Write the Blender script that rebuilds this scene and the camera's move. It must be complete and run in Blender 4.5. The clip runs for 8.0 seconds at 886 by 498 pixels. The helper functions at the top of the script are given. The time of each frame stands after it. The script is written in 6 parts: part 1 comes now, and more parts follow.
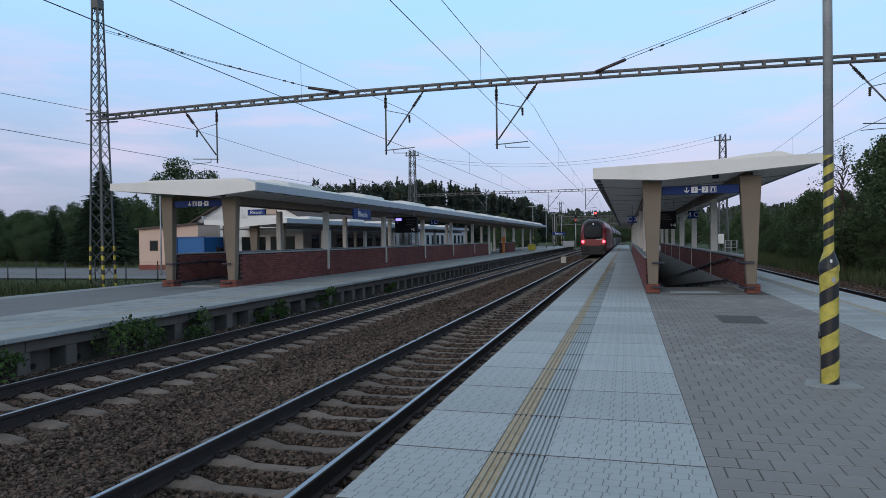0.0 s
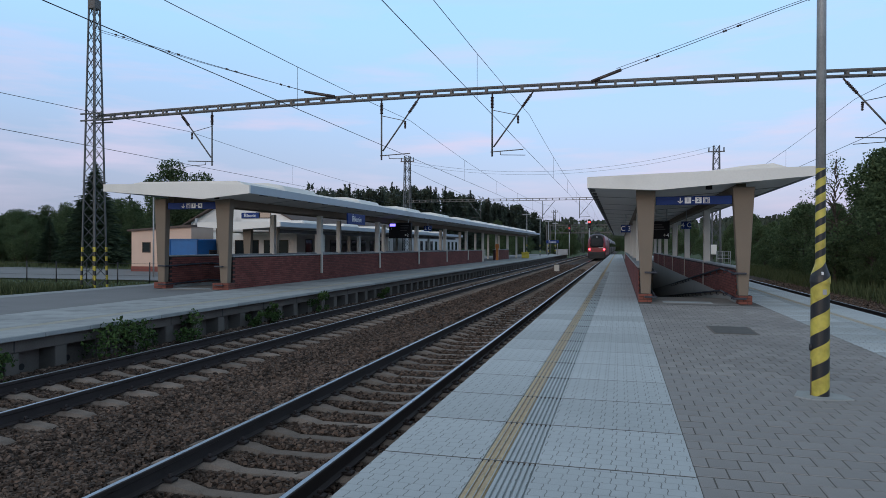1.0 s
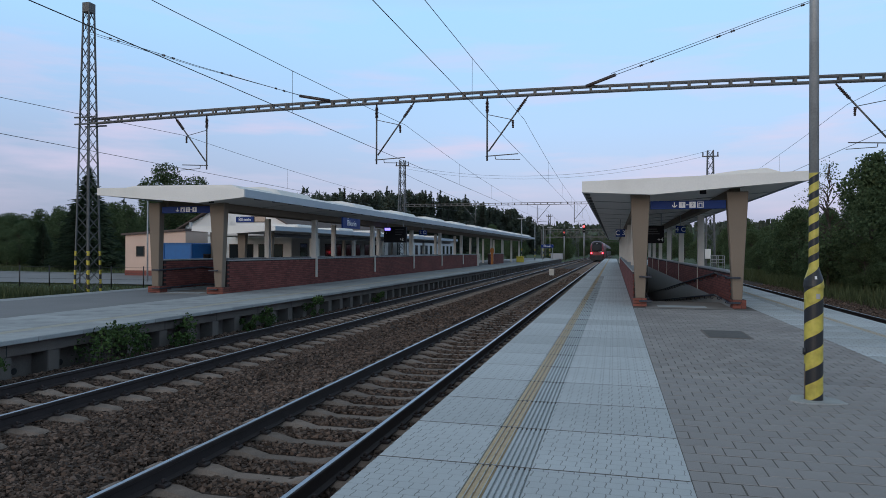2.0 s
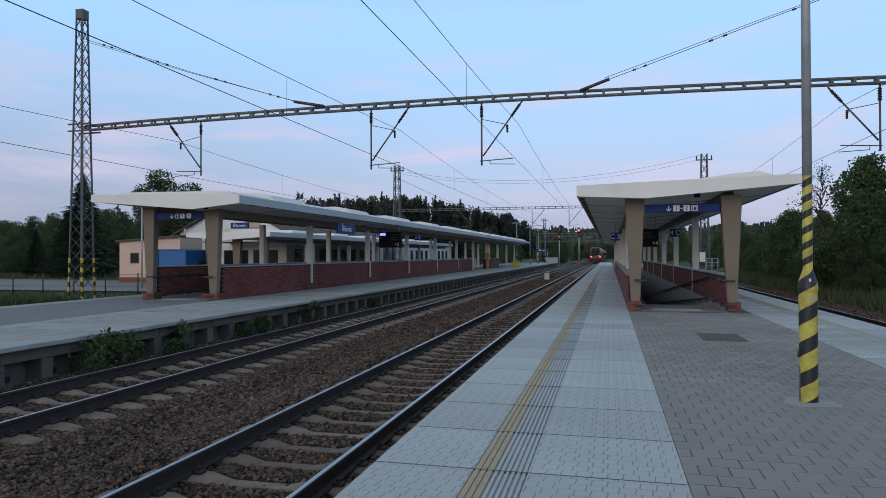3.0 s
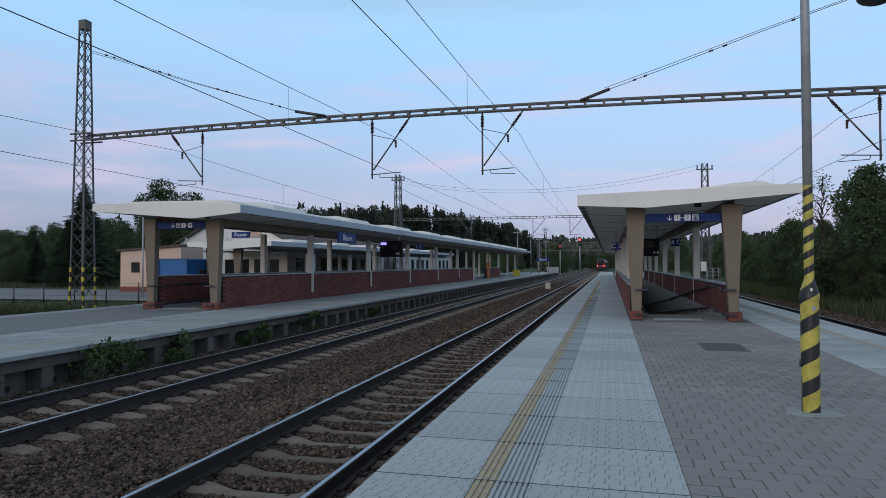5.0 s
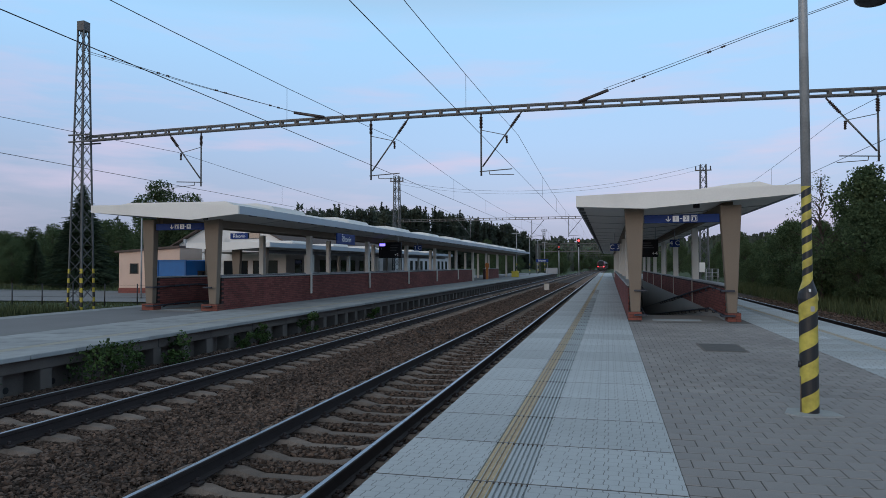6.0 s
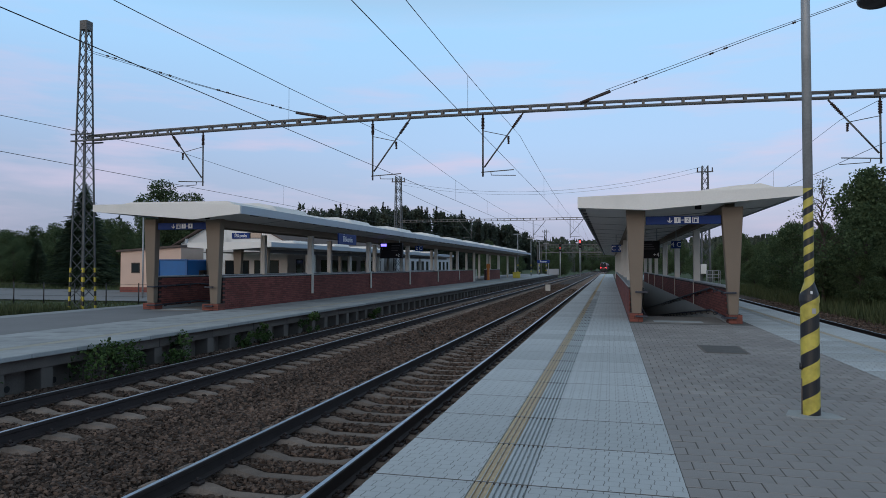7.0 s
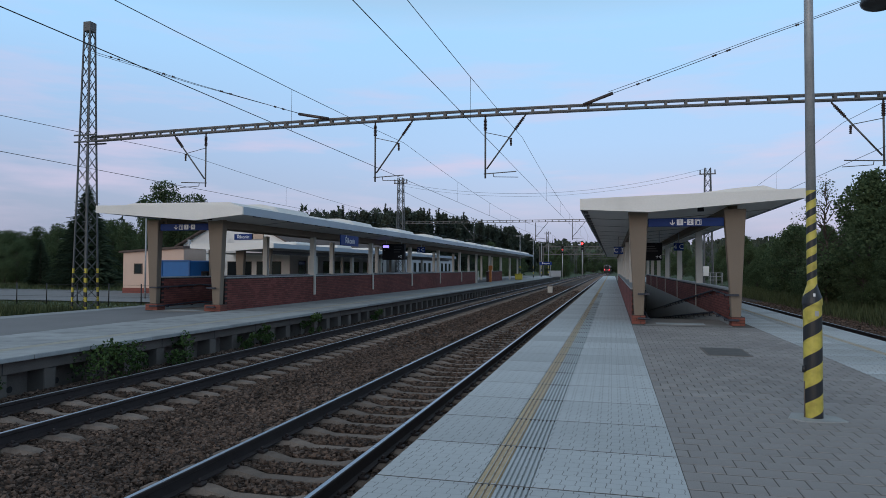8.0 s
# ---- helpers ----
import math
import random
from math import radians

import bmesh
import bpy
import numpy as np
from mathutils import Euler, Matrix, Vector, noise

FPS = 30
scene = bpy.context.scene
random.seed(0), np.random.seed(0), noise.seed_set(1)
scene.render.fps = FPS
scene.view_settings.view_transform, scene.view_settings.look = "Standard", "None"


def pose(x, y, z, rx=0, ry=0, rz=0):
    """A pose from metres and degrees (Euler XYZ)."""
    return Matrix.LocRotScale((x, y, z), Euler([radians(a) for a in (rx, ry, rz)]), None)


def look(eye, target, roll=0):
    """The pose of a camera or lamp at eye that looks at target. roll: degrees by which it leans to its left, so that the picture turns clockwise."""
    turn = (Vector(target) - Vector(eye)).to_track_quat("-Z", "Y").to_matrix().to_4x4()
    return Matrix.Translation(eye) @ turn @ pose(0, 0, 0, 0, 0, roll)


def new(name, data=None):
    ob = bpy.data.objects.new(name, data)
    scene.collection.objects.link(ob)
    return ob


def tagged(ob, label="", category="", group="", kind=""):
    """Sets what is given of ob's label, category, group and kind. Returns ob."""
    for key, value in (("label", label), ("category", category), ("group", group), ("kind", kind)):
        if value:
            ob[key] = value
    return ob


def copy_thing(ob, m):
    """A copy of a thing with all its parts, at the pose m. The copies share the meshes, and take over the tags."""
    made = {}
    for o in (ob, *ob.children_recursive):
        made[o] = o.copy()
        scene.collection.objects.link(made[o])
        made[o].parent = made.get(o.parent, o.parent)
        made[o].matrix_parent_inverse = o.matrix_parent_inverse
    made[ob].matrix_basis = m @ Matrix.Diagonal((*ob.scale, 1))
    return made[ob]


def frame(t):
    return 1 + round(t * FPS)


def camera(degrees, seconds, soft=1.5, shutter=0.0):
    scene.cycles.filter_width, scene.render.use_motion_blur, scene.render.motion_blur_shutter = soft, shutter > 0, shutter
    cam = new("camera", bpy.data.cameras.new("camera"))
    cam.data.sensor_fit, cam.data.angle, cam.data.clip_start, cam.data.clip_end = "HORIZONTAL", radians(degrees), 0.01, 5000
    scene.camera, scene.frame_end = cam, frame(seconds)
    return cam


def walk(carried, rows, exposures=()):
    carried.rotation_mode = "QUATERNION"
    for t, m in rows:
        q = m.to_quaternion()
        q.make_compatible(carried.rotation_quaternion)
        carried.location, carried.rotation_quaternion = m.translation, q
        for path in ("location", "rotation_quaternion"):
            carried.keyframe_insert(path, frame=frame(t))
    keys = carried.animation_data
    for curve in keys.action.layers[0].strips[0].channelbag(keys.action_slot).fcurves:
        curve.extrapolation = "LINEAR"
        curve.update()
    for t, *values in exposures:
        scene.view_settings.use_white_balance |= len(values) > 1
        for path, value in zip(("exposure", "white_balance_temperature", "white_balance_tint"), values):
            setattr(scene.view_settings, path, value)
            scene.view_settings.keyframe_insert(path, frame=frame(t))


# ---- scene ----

# ------------------------------------------------------------------ camera
cam = camera(67.43, 8.0, soft=0.8)
EYE = (0.0, 0.0, 1.46)
TURNS = [
    (0.0, 89.215, 0.802, 15.416), (0.5, 89.515, 0.127, 15.536), (1.0, 89.757, -0.135, 14.877),
    (1.5, 89.933, -0.32, 14.613), (3.0, 90.534, 0.194, 14.034), (3.5, 90.809, 0.314, 14.158),
    (4.0, 91.059, 0.242, 14.086), (4.5, 91.235, 0.170, 14.142), (6.0, 91.434, 0.219, 14.008),
    (6.5, 91.457, 0.140, 14.081), (7.0, 91.480, -0.014, 14.114), (7.5, 91.531, -0.257, 14.097),
    (8.0, 91.615, -0.157, 14.301)]
walk(cam, [(t, pose(*EYE, rx, ry, rz)) for t, rx, ry, rz in TURNS],
     exposures=[(0.0, 0.15), (1.5, 0.09), (4.0, 0.0), (7.0, -0.04), (8.0, -0.02)])

# ------------------------------------------------------------------ world and light
world = bpy.data.worlds.new("dusk_sky")
scene.world = world
world.use_nodes = True


def build_sky():
    nt = world.node_tree
    nt.nodes.clear()
    N = nt.nodes.new
    out, bg = N("ShaderNodeOutputWorld"), N("ShaderNodeBackground")
    tc, sep = N("ShaderNodeTexCoord"), N("ShaderNodeSeparateXYZ")
    nt.links.new(tc.outputs["Generated"], sep.inputs[0])
    ramp = N("ShaderNodeValToRGB")
    stops = [(0.0, (0.20, 0.24, 0.36)), (0.03, (0.36, 0.42, 0.62)), (0.09, (0.41, 0.51, 0.76)), (0.18, (0.40, 0.60, 0.92)),
             (0.34, (0.37, 0.66, 1.0)), (0.42, (0.33, 0.50, 0.68)), (0.75, (0.27, 0.325, 0.385))]
    el = ramp.color_ramp.elements
    while len(el) < len(stops):
        el.new(0.5)
    for e, (p, c) in zip(el, stops):
        e.position, e.color = p, (*c, 1)
    nt.links.new(sep.outputs["Z"], ramp.inputs[0])
    # thin pink streaks of cloud
    mp = N("ShaderNodeMapping")
    mp.inputs["Scale"].default_value = (2.0, 2.0, 14.0)
    mp.inputs["Rotation"].default_value = (0.05, 0.09, 0.3)
    nt.links.new(tc.outputs["Generated"], mp.inputs[0])
    no = N("ShaderNodeTexNoise")
    no.inputs["Scale"].default_value, no.inputs["Detail"].default_value, no.inputs["Roughness"].default_value = 1.7, 6, 0.55
    nt.links.new(mp.outputs[0], no.inputs["Vector"])
    cr = N("ShaderNodeValToRGB")
    cr.color_ramp.elements[0].position, cr.color_ramp.elements[1].position = 0.49, 0.74
    nt.links.new(no.outputs["Fac"], cr.inputs[0])
    band = N("ShaderNodeValToRGB")
    be = band.color_ramp.elements
    be[0].position, be[0].color, be[1].position, be[1].color = 0.02, (0.25, 0.25, 0.25, 1), 0.17, (0.9, 0.9, 0.9, 1)
    be.new(0.36).color = (0.12, 0.12, 0.12, 1)
    nt.links.new(sep.outputs["Z"], band.inputs[0])
    mul = N("ShaderNodeMath")
    mul.operation = "MULTIPLY"
    nt.links.new(cr.outputs["Color"], mul.inputs[0])
    nt.links.new(band.outputs["Color"], mul.inputs[1])
    mix = N("ShaderNodeMix")
    mix.data_type = "RGBA"
    nt.links.new(mul.outputs[0], mix.inputs["Factor"])
    mix.inputs["B"].default_value = (0.64, 0.565, 0.77, 1)
    # the sky is duller low down towards the left of the line
    low = N("ShaderNodeMapRange")
    low.inputs["From Min"].default_value, low.inputs["From Max"].default_value = 0.30, 0.02
    nt.links.new(sep.outputs["Z"], low.inputs["Value"])
    side = N("ShaderNodeMapRange")
    side.inputs["From Min"].default_value, side.inputs["From Max"].default_value = -0.15, -0.85
    nt.links.new(sep.outputs["X"], side.inputs["Value"])
    lm = N("ShaderNodeMath")
    lm.operation = "MULTIPLY"
    nt.links.new(low.outputs[0], lm.inputs[0])
    nt.links.new(side.outputs[0], lm.inputs[1])
    dull = N("ShaderNodeMix")
    dull.data_type = "RGBA"
    nt.links.new(lm.outputs[0], dull.inputs["Factor"])
    nt.links.new(ramp.outputs["Color"], dull.inputs["A"])
    dull.inputs["B"].default_value = (0.27, 0.34, 0.50, 1)
    nt.links.new(dull.outputs["Result"], mix.inputs["A"])
    # the sun has just gone down behind the camera: a physical sky adds its glow there
    sky = N("ShaderNodeTexSky")
    sky.sky_type, sky.sun_disc, sky.sun_elevation, sky.sun_rotation = "NISHITA", False, radians(2.0), radians(200)
    sc = N("ShaderNodeMix")
    sc.data_type, sc.blend_type = "RGBA", "ADD"
    sc.inputs["Factor"].default_value = SKY_GLOW
    nt.links.new(mix.outputs["Result"], sc.inputs["A"])
    nt.links.new(sky.outputs[0], sc.inputs["B"])
    nt.links.new(sc.outputs["Result"], bg.inputs["Color"])
    bg.inputs["Strength"].default_value = SKY_STRENGTH
    nt.links.new(bg.outputs[0], out.inputs[0])


SKY_GLOW, SKY_STRENGTH = 0.04, 1.0
build_sky()
sun = new("sun", bpy.data.lights.new("sun", "SUN"))
sun.data.energy, sun.data.angle, sun.data.color = 0.9, radians(40), (1.0, 0.88, 0.76)
sun.matrix_world = look((-8, -30, 6), (0, 0, 0))


# ------------------------------------------------------------------ materials
def mat(name, color, rough=0.7, metal=0.0, var=0.15, scale=4.0, fine=60.0, bump=0.15, dark=None, spots=0.0, rand=0.0, dist=0.01, spec=0.5):
    """A surface with broad and fine variation of tone, relief, and darker stains."""
    m = bpy.data.materials.new(name)
    m.use_nodes = True
    nt = m.node_tree
    N, L = nt.nodes.new, nt.links.new
    b = nt.nodes["Principled BSDF"]
    b.inputs["Metallic"].default_value = metal
    b.inputs["Specular IOR Level"].default_value = spec
    tc = N("ShaderNodeTexCoord")
    big, small = N("ShaderNodeTexNoise"), N("ShaderNodeTexNoise")
    for n, s, d in ((big, scale, 5), (small, fine, 3)):
        n.inputs["Scale"].default_value, n.inputs["Detail"].default_value = s, d
        L(tc.outputs["Object"], n.inputs["Vector"])
    ma = N("ShaderNodeMath")
    ma.operation = "MULTIPLY_ADD"
    L(big.outputs["Fac"], ma.inputs[0])
    ma.inputs[1].default_value = 0.6
    mb = N("ShaderNodeMath")
    mb.operation = "MULTIPLY_ADD"
    L(small.outputs["Fac"], mb.inputs[0])
    mb.inputs[1].default_value = 0.4
    L(ma.outputs[0], mb.inputs[2])
    ma.inputs[2].default_value = 0.0
    ramp = N("ShaderNodeValToRGB")
    lo = tuple(max(0, c * (1 - 2 * var)) for c in color)
    hi = tuple(min(1, c * (1 + 2 * var)) for c in color)
    ramp.color_ramp.elements[0].position, ramp.color_ramp.elements[0].color = 0.25, (*lo, 1)
    ramp.color_ramp.elements[1].position, ramp.color_ramp.elements[1].color = 0.75, (*hi, 1)
    L(mb.outputs[0], ramp.inputs[0])
    col = ramp.outputs["Color"]
    if dark:
        st = N("ShaderNodeTexNoise")
        st.inputs["Scale"].default_value, st.inputs["Detail"].default_value = scale * 0.45, 6
        L(tc.outputs["Object"], st.inputs["Vector"])
        sr = N("ShaderNodeValToRGB")
        sr.color_ramp.elements[0].position, sr.color_ramp.elements[1].position = 0.62 - spots, 0.72
        L(st.outputs["Fac"], sr.inputs[0])
        mx = N("ShaderNodeMix")
        mx.data_type = "RGBA"
        L(sr.outputs["Color"], mx.inputs["Factor"])
        L(col, mx.inputs["A"])
        mx.inputs["B"].default_value = (*dark, 1)
        col = mx.outputs["Result"]
    if rand:
        oi = N("ShaderNodeObjectInfo")
        mr = N("ShaderNodeMapRange")
        mr.inputs["To Min"].default_value, mr.inputs["To Max"].default_value = 1 - rand, 1 + rand
        L(oi.outputs["Random"], mr.inputs["Value"])
        hs = N("ShaderNodeHueSaturation")
        L(mr.outputs[0], hs.inputs["Value"])
        L(col, hs.inputs["Color"])
        col = hs.outputs["Color"]
    L(col, b.inputs["Base Color"])
    rr = N("ShaderNodeMapRange")
    rr.inputs["To Min"].default_value, rr.inputs["To Max"].default_value = max(0.03, rough - 0.12), min(1, rough + 0.12)
    L(big.outputs["Fac"], rr.inputs["Value"])
    L(rr.outputs[0], b.inputs["Roughness"])
    if bump:
        bp = N("ShaderNodeBump")
        bp.inputs["Strength"].default_value, bp.inputs["Distance"].default_value = bump, dist
        L(small.outputs["Fac"], bp.inputs["Height"])
        L(bp.outputs[0], b.inputs["Normal"])
    return m


def slab_mat(name, color, line):
    """Pale cast slab embossed with small interlocking cells."""
    m = mat(name, color, 0.75, var=0.09, scale=1.3, fine=110, bump=0.25, dark=tuple(c * k for c, k in zip(color, (0.80, 0.76, 0.71))), spots=0.10, rand=0.12)
    nt = m.node_tree
    N, L = nt.nodes.new, nt.links.new
    b = nt.nodes["Principled BSDF"]
    tc, sx = N("ShaderNodeTexCoord"), N("ShaderNodeSeparateXYZ")
    L(tc.outputs["Object"], sx.inputs[0])

    def calc(op, a, c, d=None):
        n = N("ShaderNodeMath")
        n.operation = op
        for k, val in enumerate((a, c, d)):
            if val is None:
                continue
            if isinstance(val, (int, float)):
                n.inputs[k].default_value = val
            else:
                L(val, n.inputs[k])
        return n.outputs[0]
    row = calc("DIVIDE", sx.outputs["Y"], 0.105)
    odd = calc("FLOORED_MODULO", calc("FLOOR", row, 0.0), 2.0)
    zig = calc("MULTIPLY", calc("SINE", calc("MULTIPLY", row, 6.2832), 0.0), 0.04)
    col = calc("ADD", zig, calc("MULTIPLY_ADD", odd, 0.3, calc("DIVIDE", sx.outputs["X"], 0.1)))
    short = calc("LESS_THAN", calc("FRACT", col, 0.0), 0.07)
    cross = calc("LESS_THAN", calc("FRACT", row, 0.0), 0.07)
    groove = calc("MAXIMUM", short, calc("MULTIPLY", cross, 0.38))
    worn = N("ShaderNodeTexNoise")
    worn.inputs["Scale"].default_value = 2.2
    L(tc.outputs["Object"], worn.inputs["Vector"])
    groove = calc("MULTIPLY", groove, calc("MULTIPLY_ADD", worn.outputs["Fac"], 1.6, 0.0))
    mul = N("ShaderNodeMix")
    mul.data_type = "RGBA"
    L(groove, mul.inputs["Factor"])
    src = b.inputs["Base Color"].links[0].from_socket
    L(src, mul.inputs["A"])
    mul.inputs["B"].default_value = (*line, 1)
    # dropped gum and grit
    vo, jit = N("ShaderNodeTexVoronoi"), N("ShaderNodeTexNoise")
    vo.inputs["Scale"].default_value, jit.inputs["Scale"].default_value = 9.0, 30.0
    oi, shv = N("ShaderNodeObjectInfo"), N("ShaderNodeVectorMath")
    shv.operation = "ADD"
    L(tc.outputs["Object"], shv.inputs[0]), L(oi.outputs["Location"], shv.inputs[1])
    L(shv.outputs[0], vo.inputs["Vector"]), L(shv.outputs[0], jit.inputs["Vector"])
    near = calc("LESS_THAN", calc("MULTIPLY_ADD", jit.outputs["Fac"], 0.12, vo.outputs["Distance"]), 0.14)
    spot = N("ShaderNodeMix")
    spot.data_type = "RGBA"
    L(calc("MULTIPLY", near, 0.55), spot.inputs["Factor"])
    L(mul.outputs["Result"], spot.inputs["A"])
    spot.inputs["B"].default_value = (0.17, 0.165, 0.16, 1)
    L(spot.outputs["Result"], b.inputs["Base Color"])
    bp = N("ShaderNodeBump")
    bp.inputs["Distance"].default_value, bp.inputs["Strength"].default_value, bp.invert = 0.004, 0.7, True
    old = b.inputs["Normal"].links[0].from_socket
    L(groove, bp.inputs["Height"]), L(old, bp.inputs["Normal"]), L(bp.outputs[0], b.inputs["Normal"])
    return m


def island_mat(name, c0, c1, rough=0.8, bump=0.2, fine=40.0, leafy=0.0):
    """For joined loose pieces: the tone changes from piece to piece."""
    m = bpy.data.materials.new(name)
    m.use_nodes = True
    nt = m.node_tree
    N, L = nt.nodes.new, nt.links.new
    b = nt.nodes["Principled BSDF"]
    b.inputs["Roughness"].default_value = rough
    b.inputs["Specular IOR Level"].default_value = 0.3
    g, r = N("ShaderNodeNewGeometry"), N("ShaderNodeValToRGB")
    r.color_ramp.elements[0].color, r.color_ramp.elements[1].color = (*c0, 1), (*c1, 1)
    L(g.outputs["Random Per Island"], r.inputs[0])
    tc, n = N("ShaderNodeTexCoord"), N("ShaderNodeTexNoise")
    n.inputs["Scale"].default_value = 0.35
    n.inputs["Detail"].default_value = 4
    L(tc.outputs["Object"], n.inputs["Vector"])
    mr = N("ShaderNodeMapRange")
    mr.inputs["To Min"].default_value, mr.inputs["To Max"].default_value = 0.55, 1.45
    L(n.outputs["Fac"], mr.inputs["Value"])
    hs = N("ShaderNodeHueSaturation")
    L(mr.outputs[0], hs.inputs["Value"])
    L(r.outputs["Color"], hs.inputs["Color"])
    L(hs.outputs["Color"], b.inputs["Base Color"])
    if bump:
        n2, bp = N("ShaderNodeTexNoise"), N("ShaderNodeBump")
        n2.inputs["Scale"].default_value = fine
        L(tc.outputs["Object"], n2.inputs["Vector"])
        bp.inputs["Strength"].default_value, bp.inputs["Distance"].default_value = bump, 0.01
        L(n2.outputs["Fac"], bp.inputs["Height"])
        L(bp.outputs[0], b.inputs["Normal"])
    if leafy:
        tr, ms = N("ShaderNodeBsdfTranslucent"), N("ShaderNodeMixShader")
        ms.inputs[0].default_value = leafy
        L(hs.outputs["Color"], tr.inputs["Color"])
        L(b.outputs[0], ms.inputs[1]), L(tr.outputs[0], ms.inputs[2])
        L(ms.outputs[0], nt.nodes["Material Output"].inputs["Surface"])
    return m


def glow(name, color, strength):
    m = bpy.data.materials.new(name)
    m.use_nodes = True
    b = m.node_tree.nodes["Principled BSDF"]
    b.inputs["Base Color"].default_value = (*color, 1)
    b.inputs["Emission Color"].default_value = (*color, 1)
    b.inputs["Emission Strength"].default_value = strength
    return m


def glass(name, color, rough=0.05):
    m = bpy.data.materials.new(name)
    m.use_nodes = True
    b = m.node_tree.nodes["Principled BSDF"]
    b.inputs["Base Color"].default_value = (*color, 1)
    b.inputs["Roughness"].default_value = rough
    b.inputs["Specular IOR Level"].default_value = 0.8
    return m


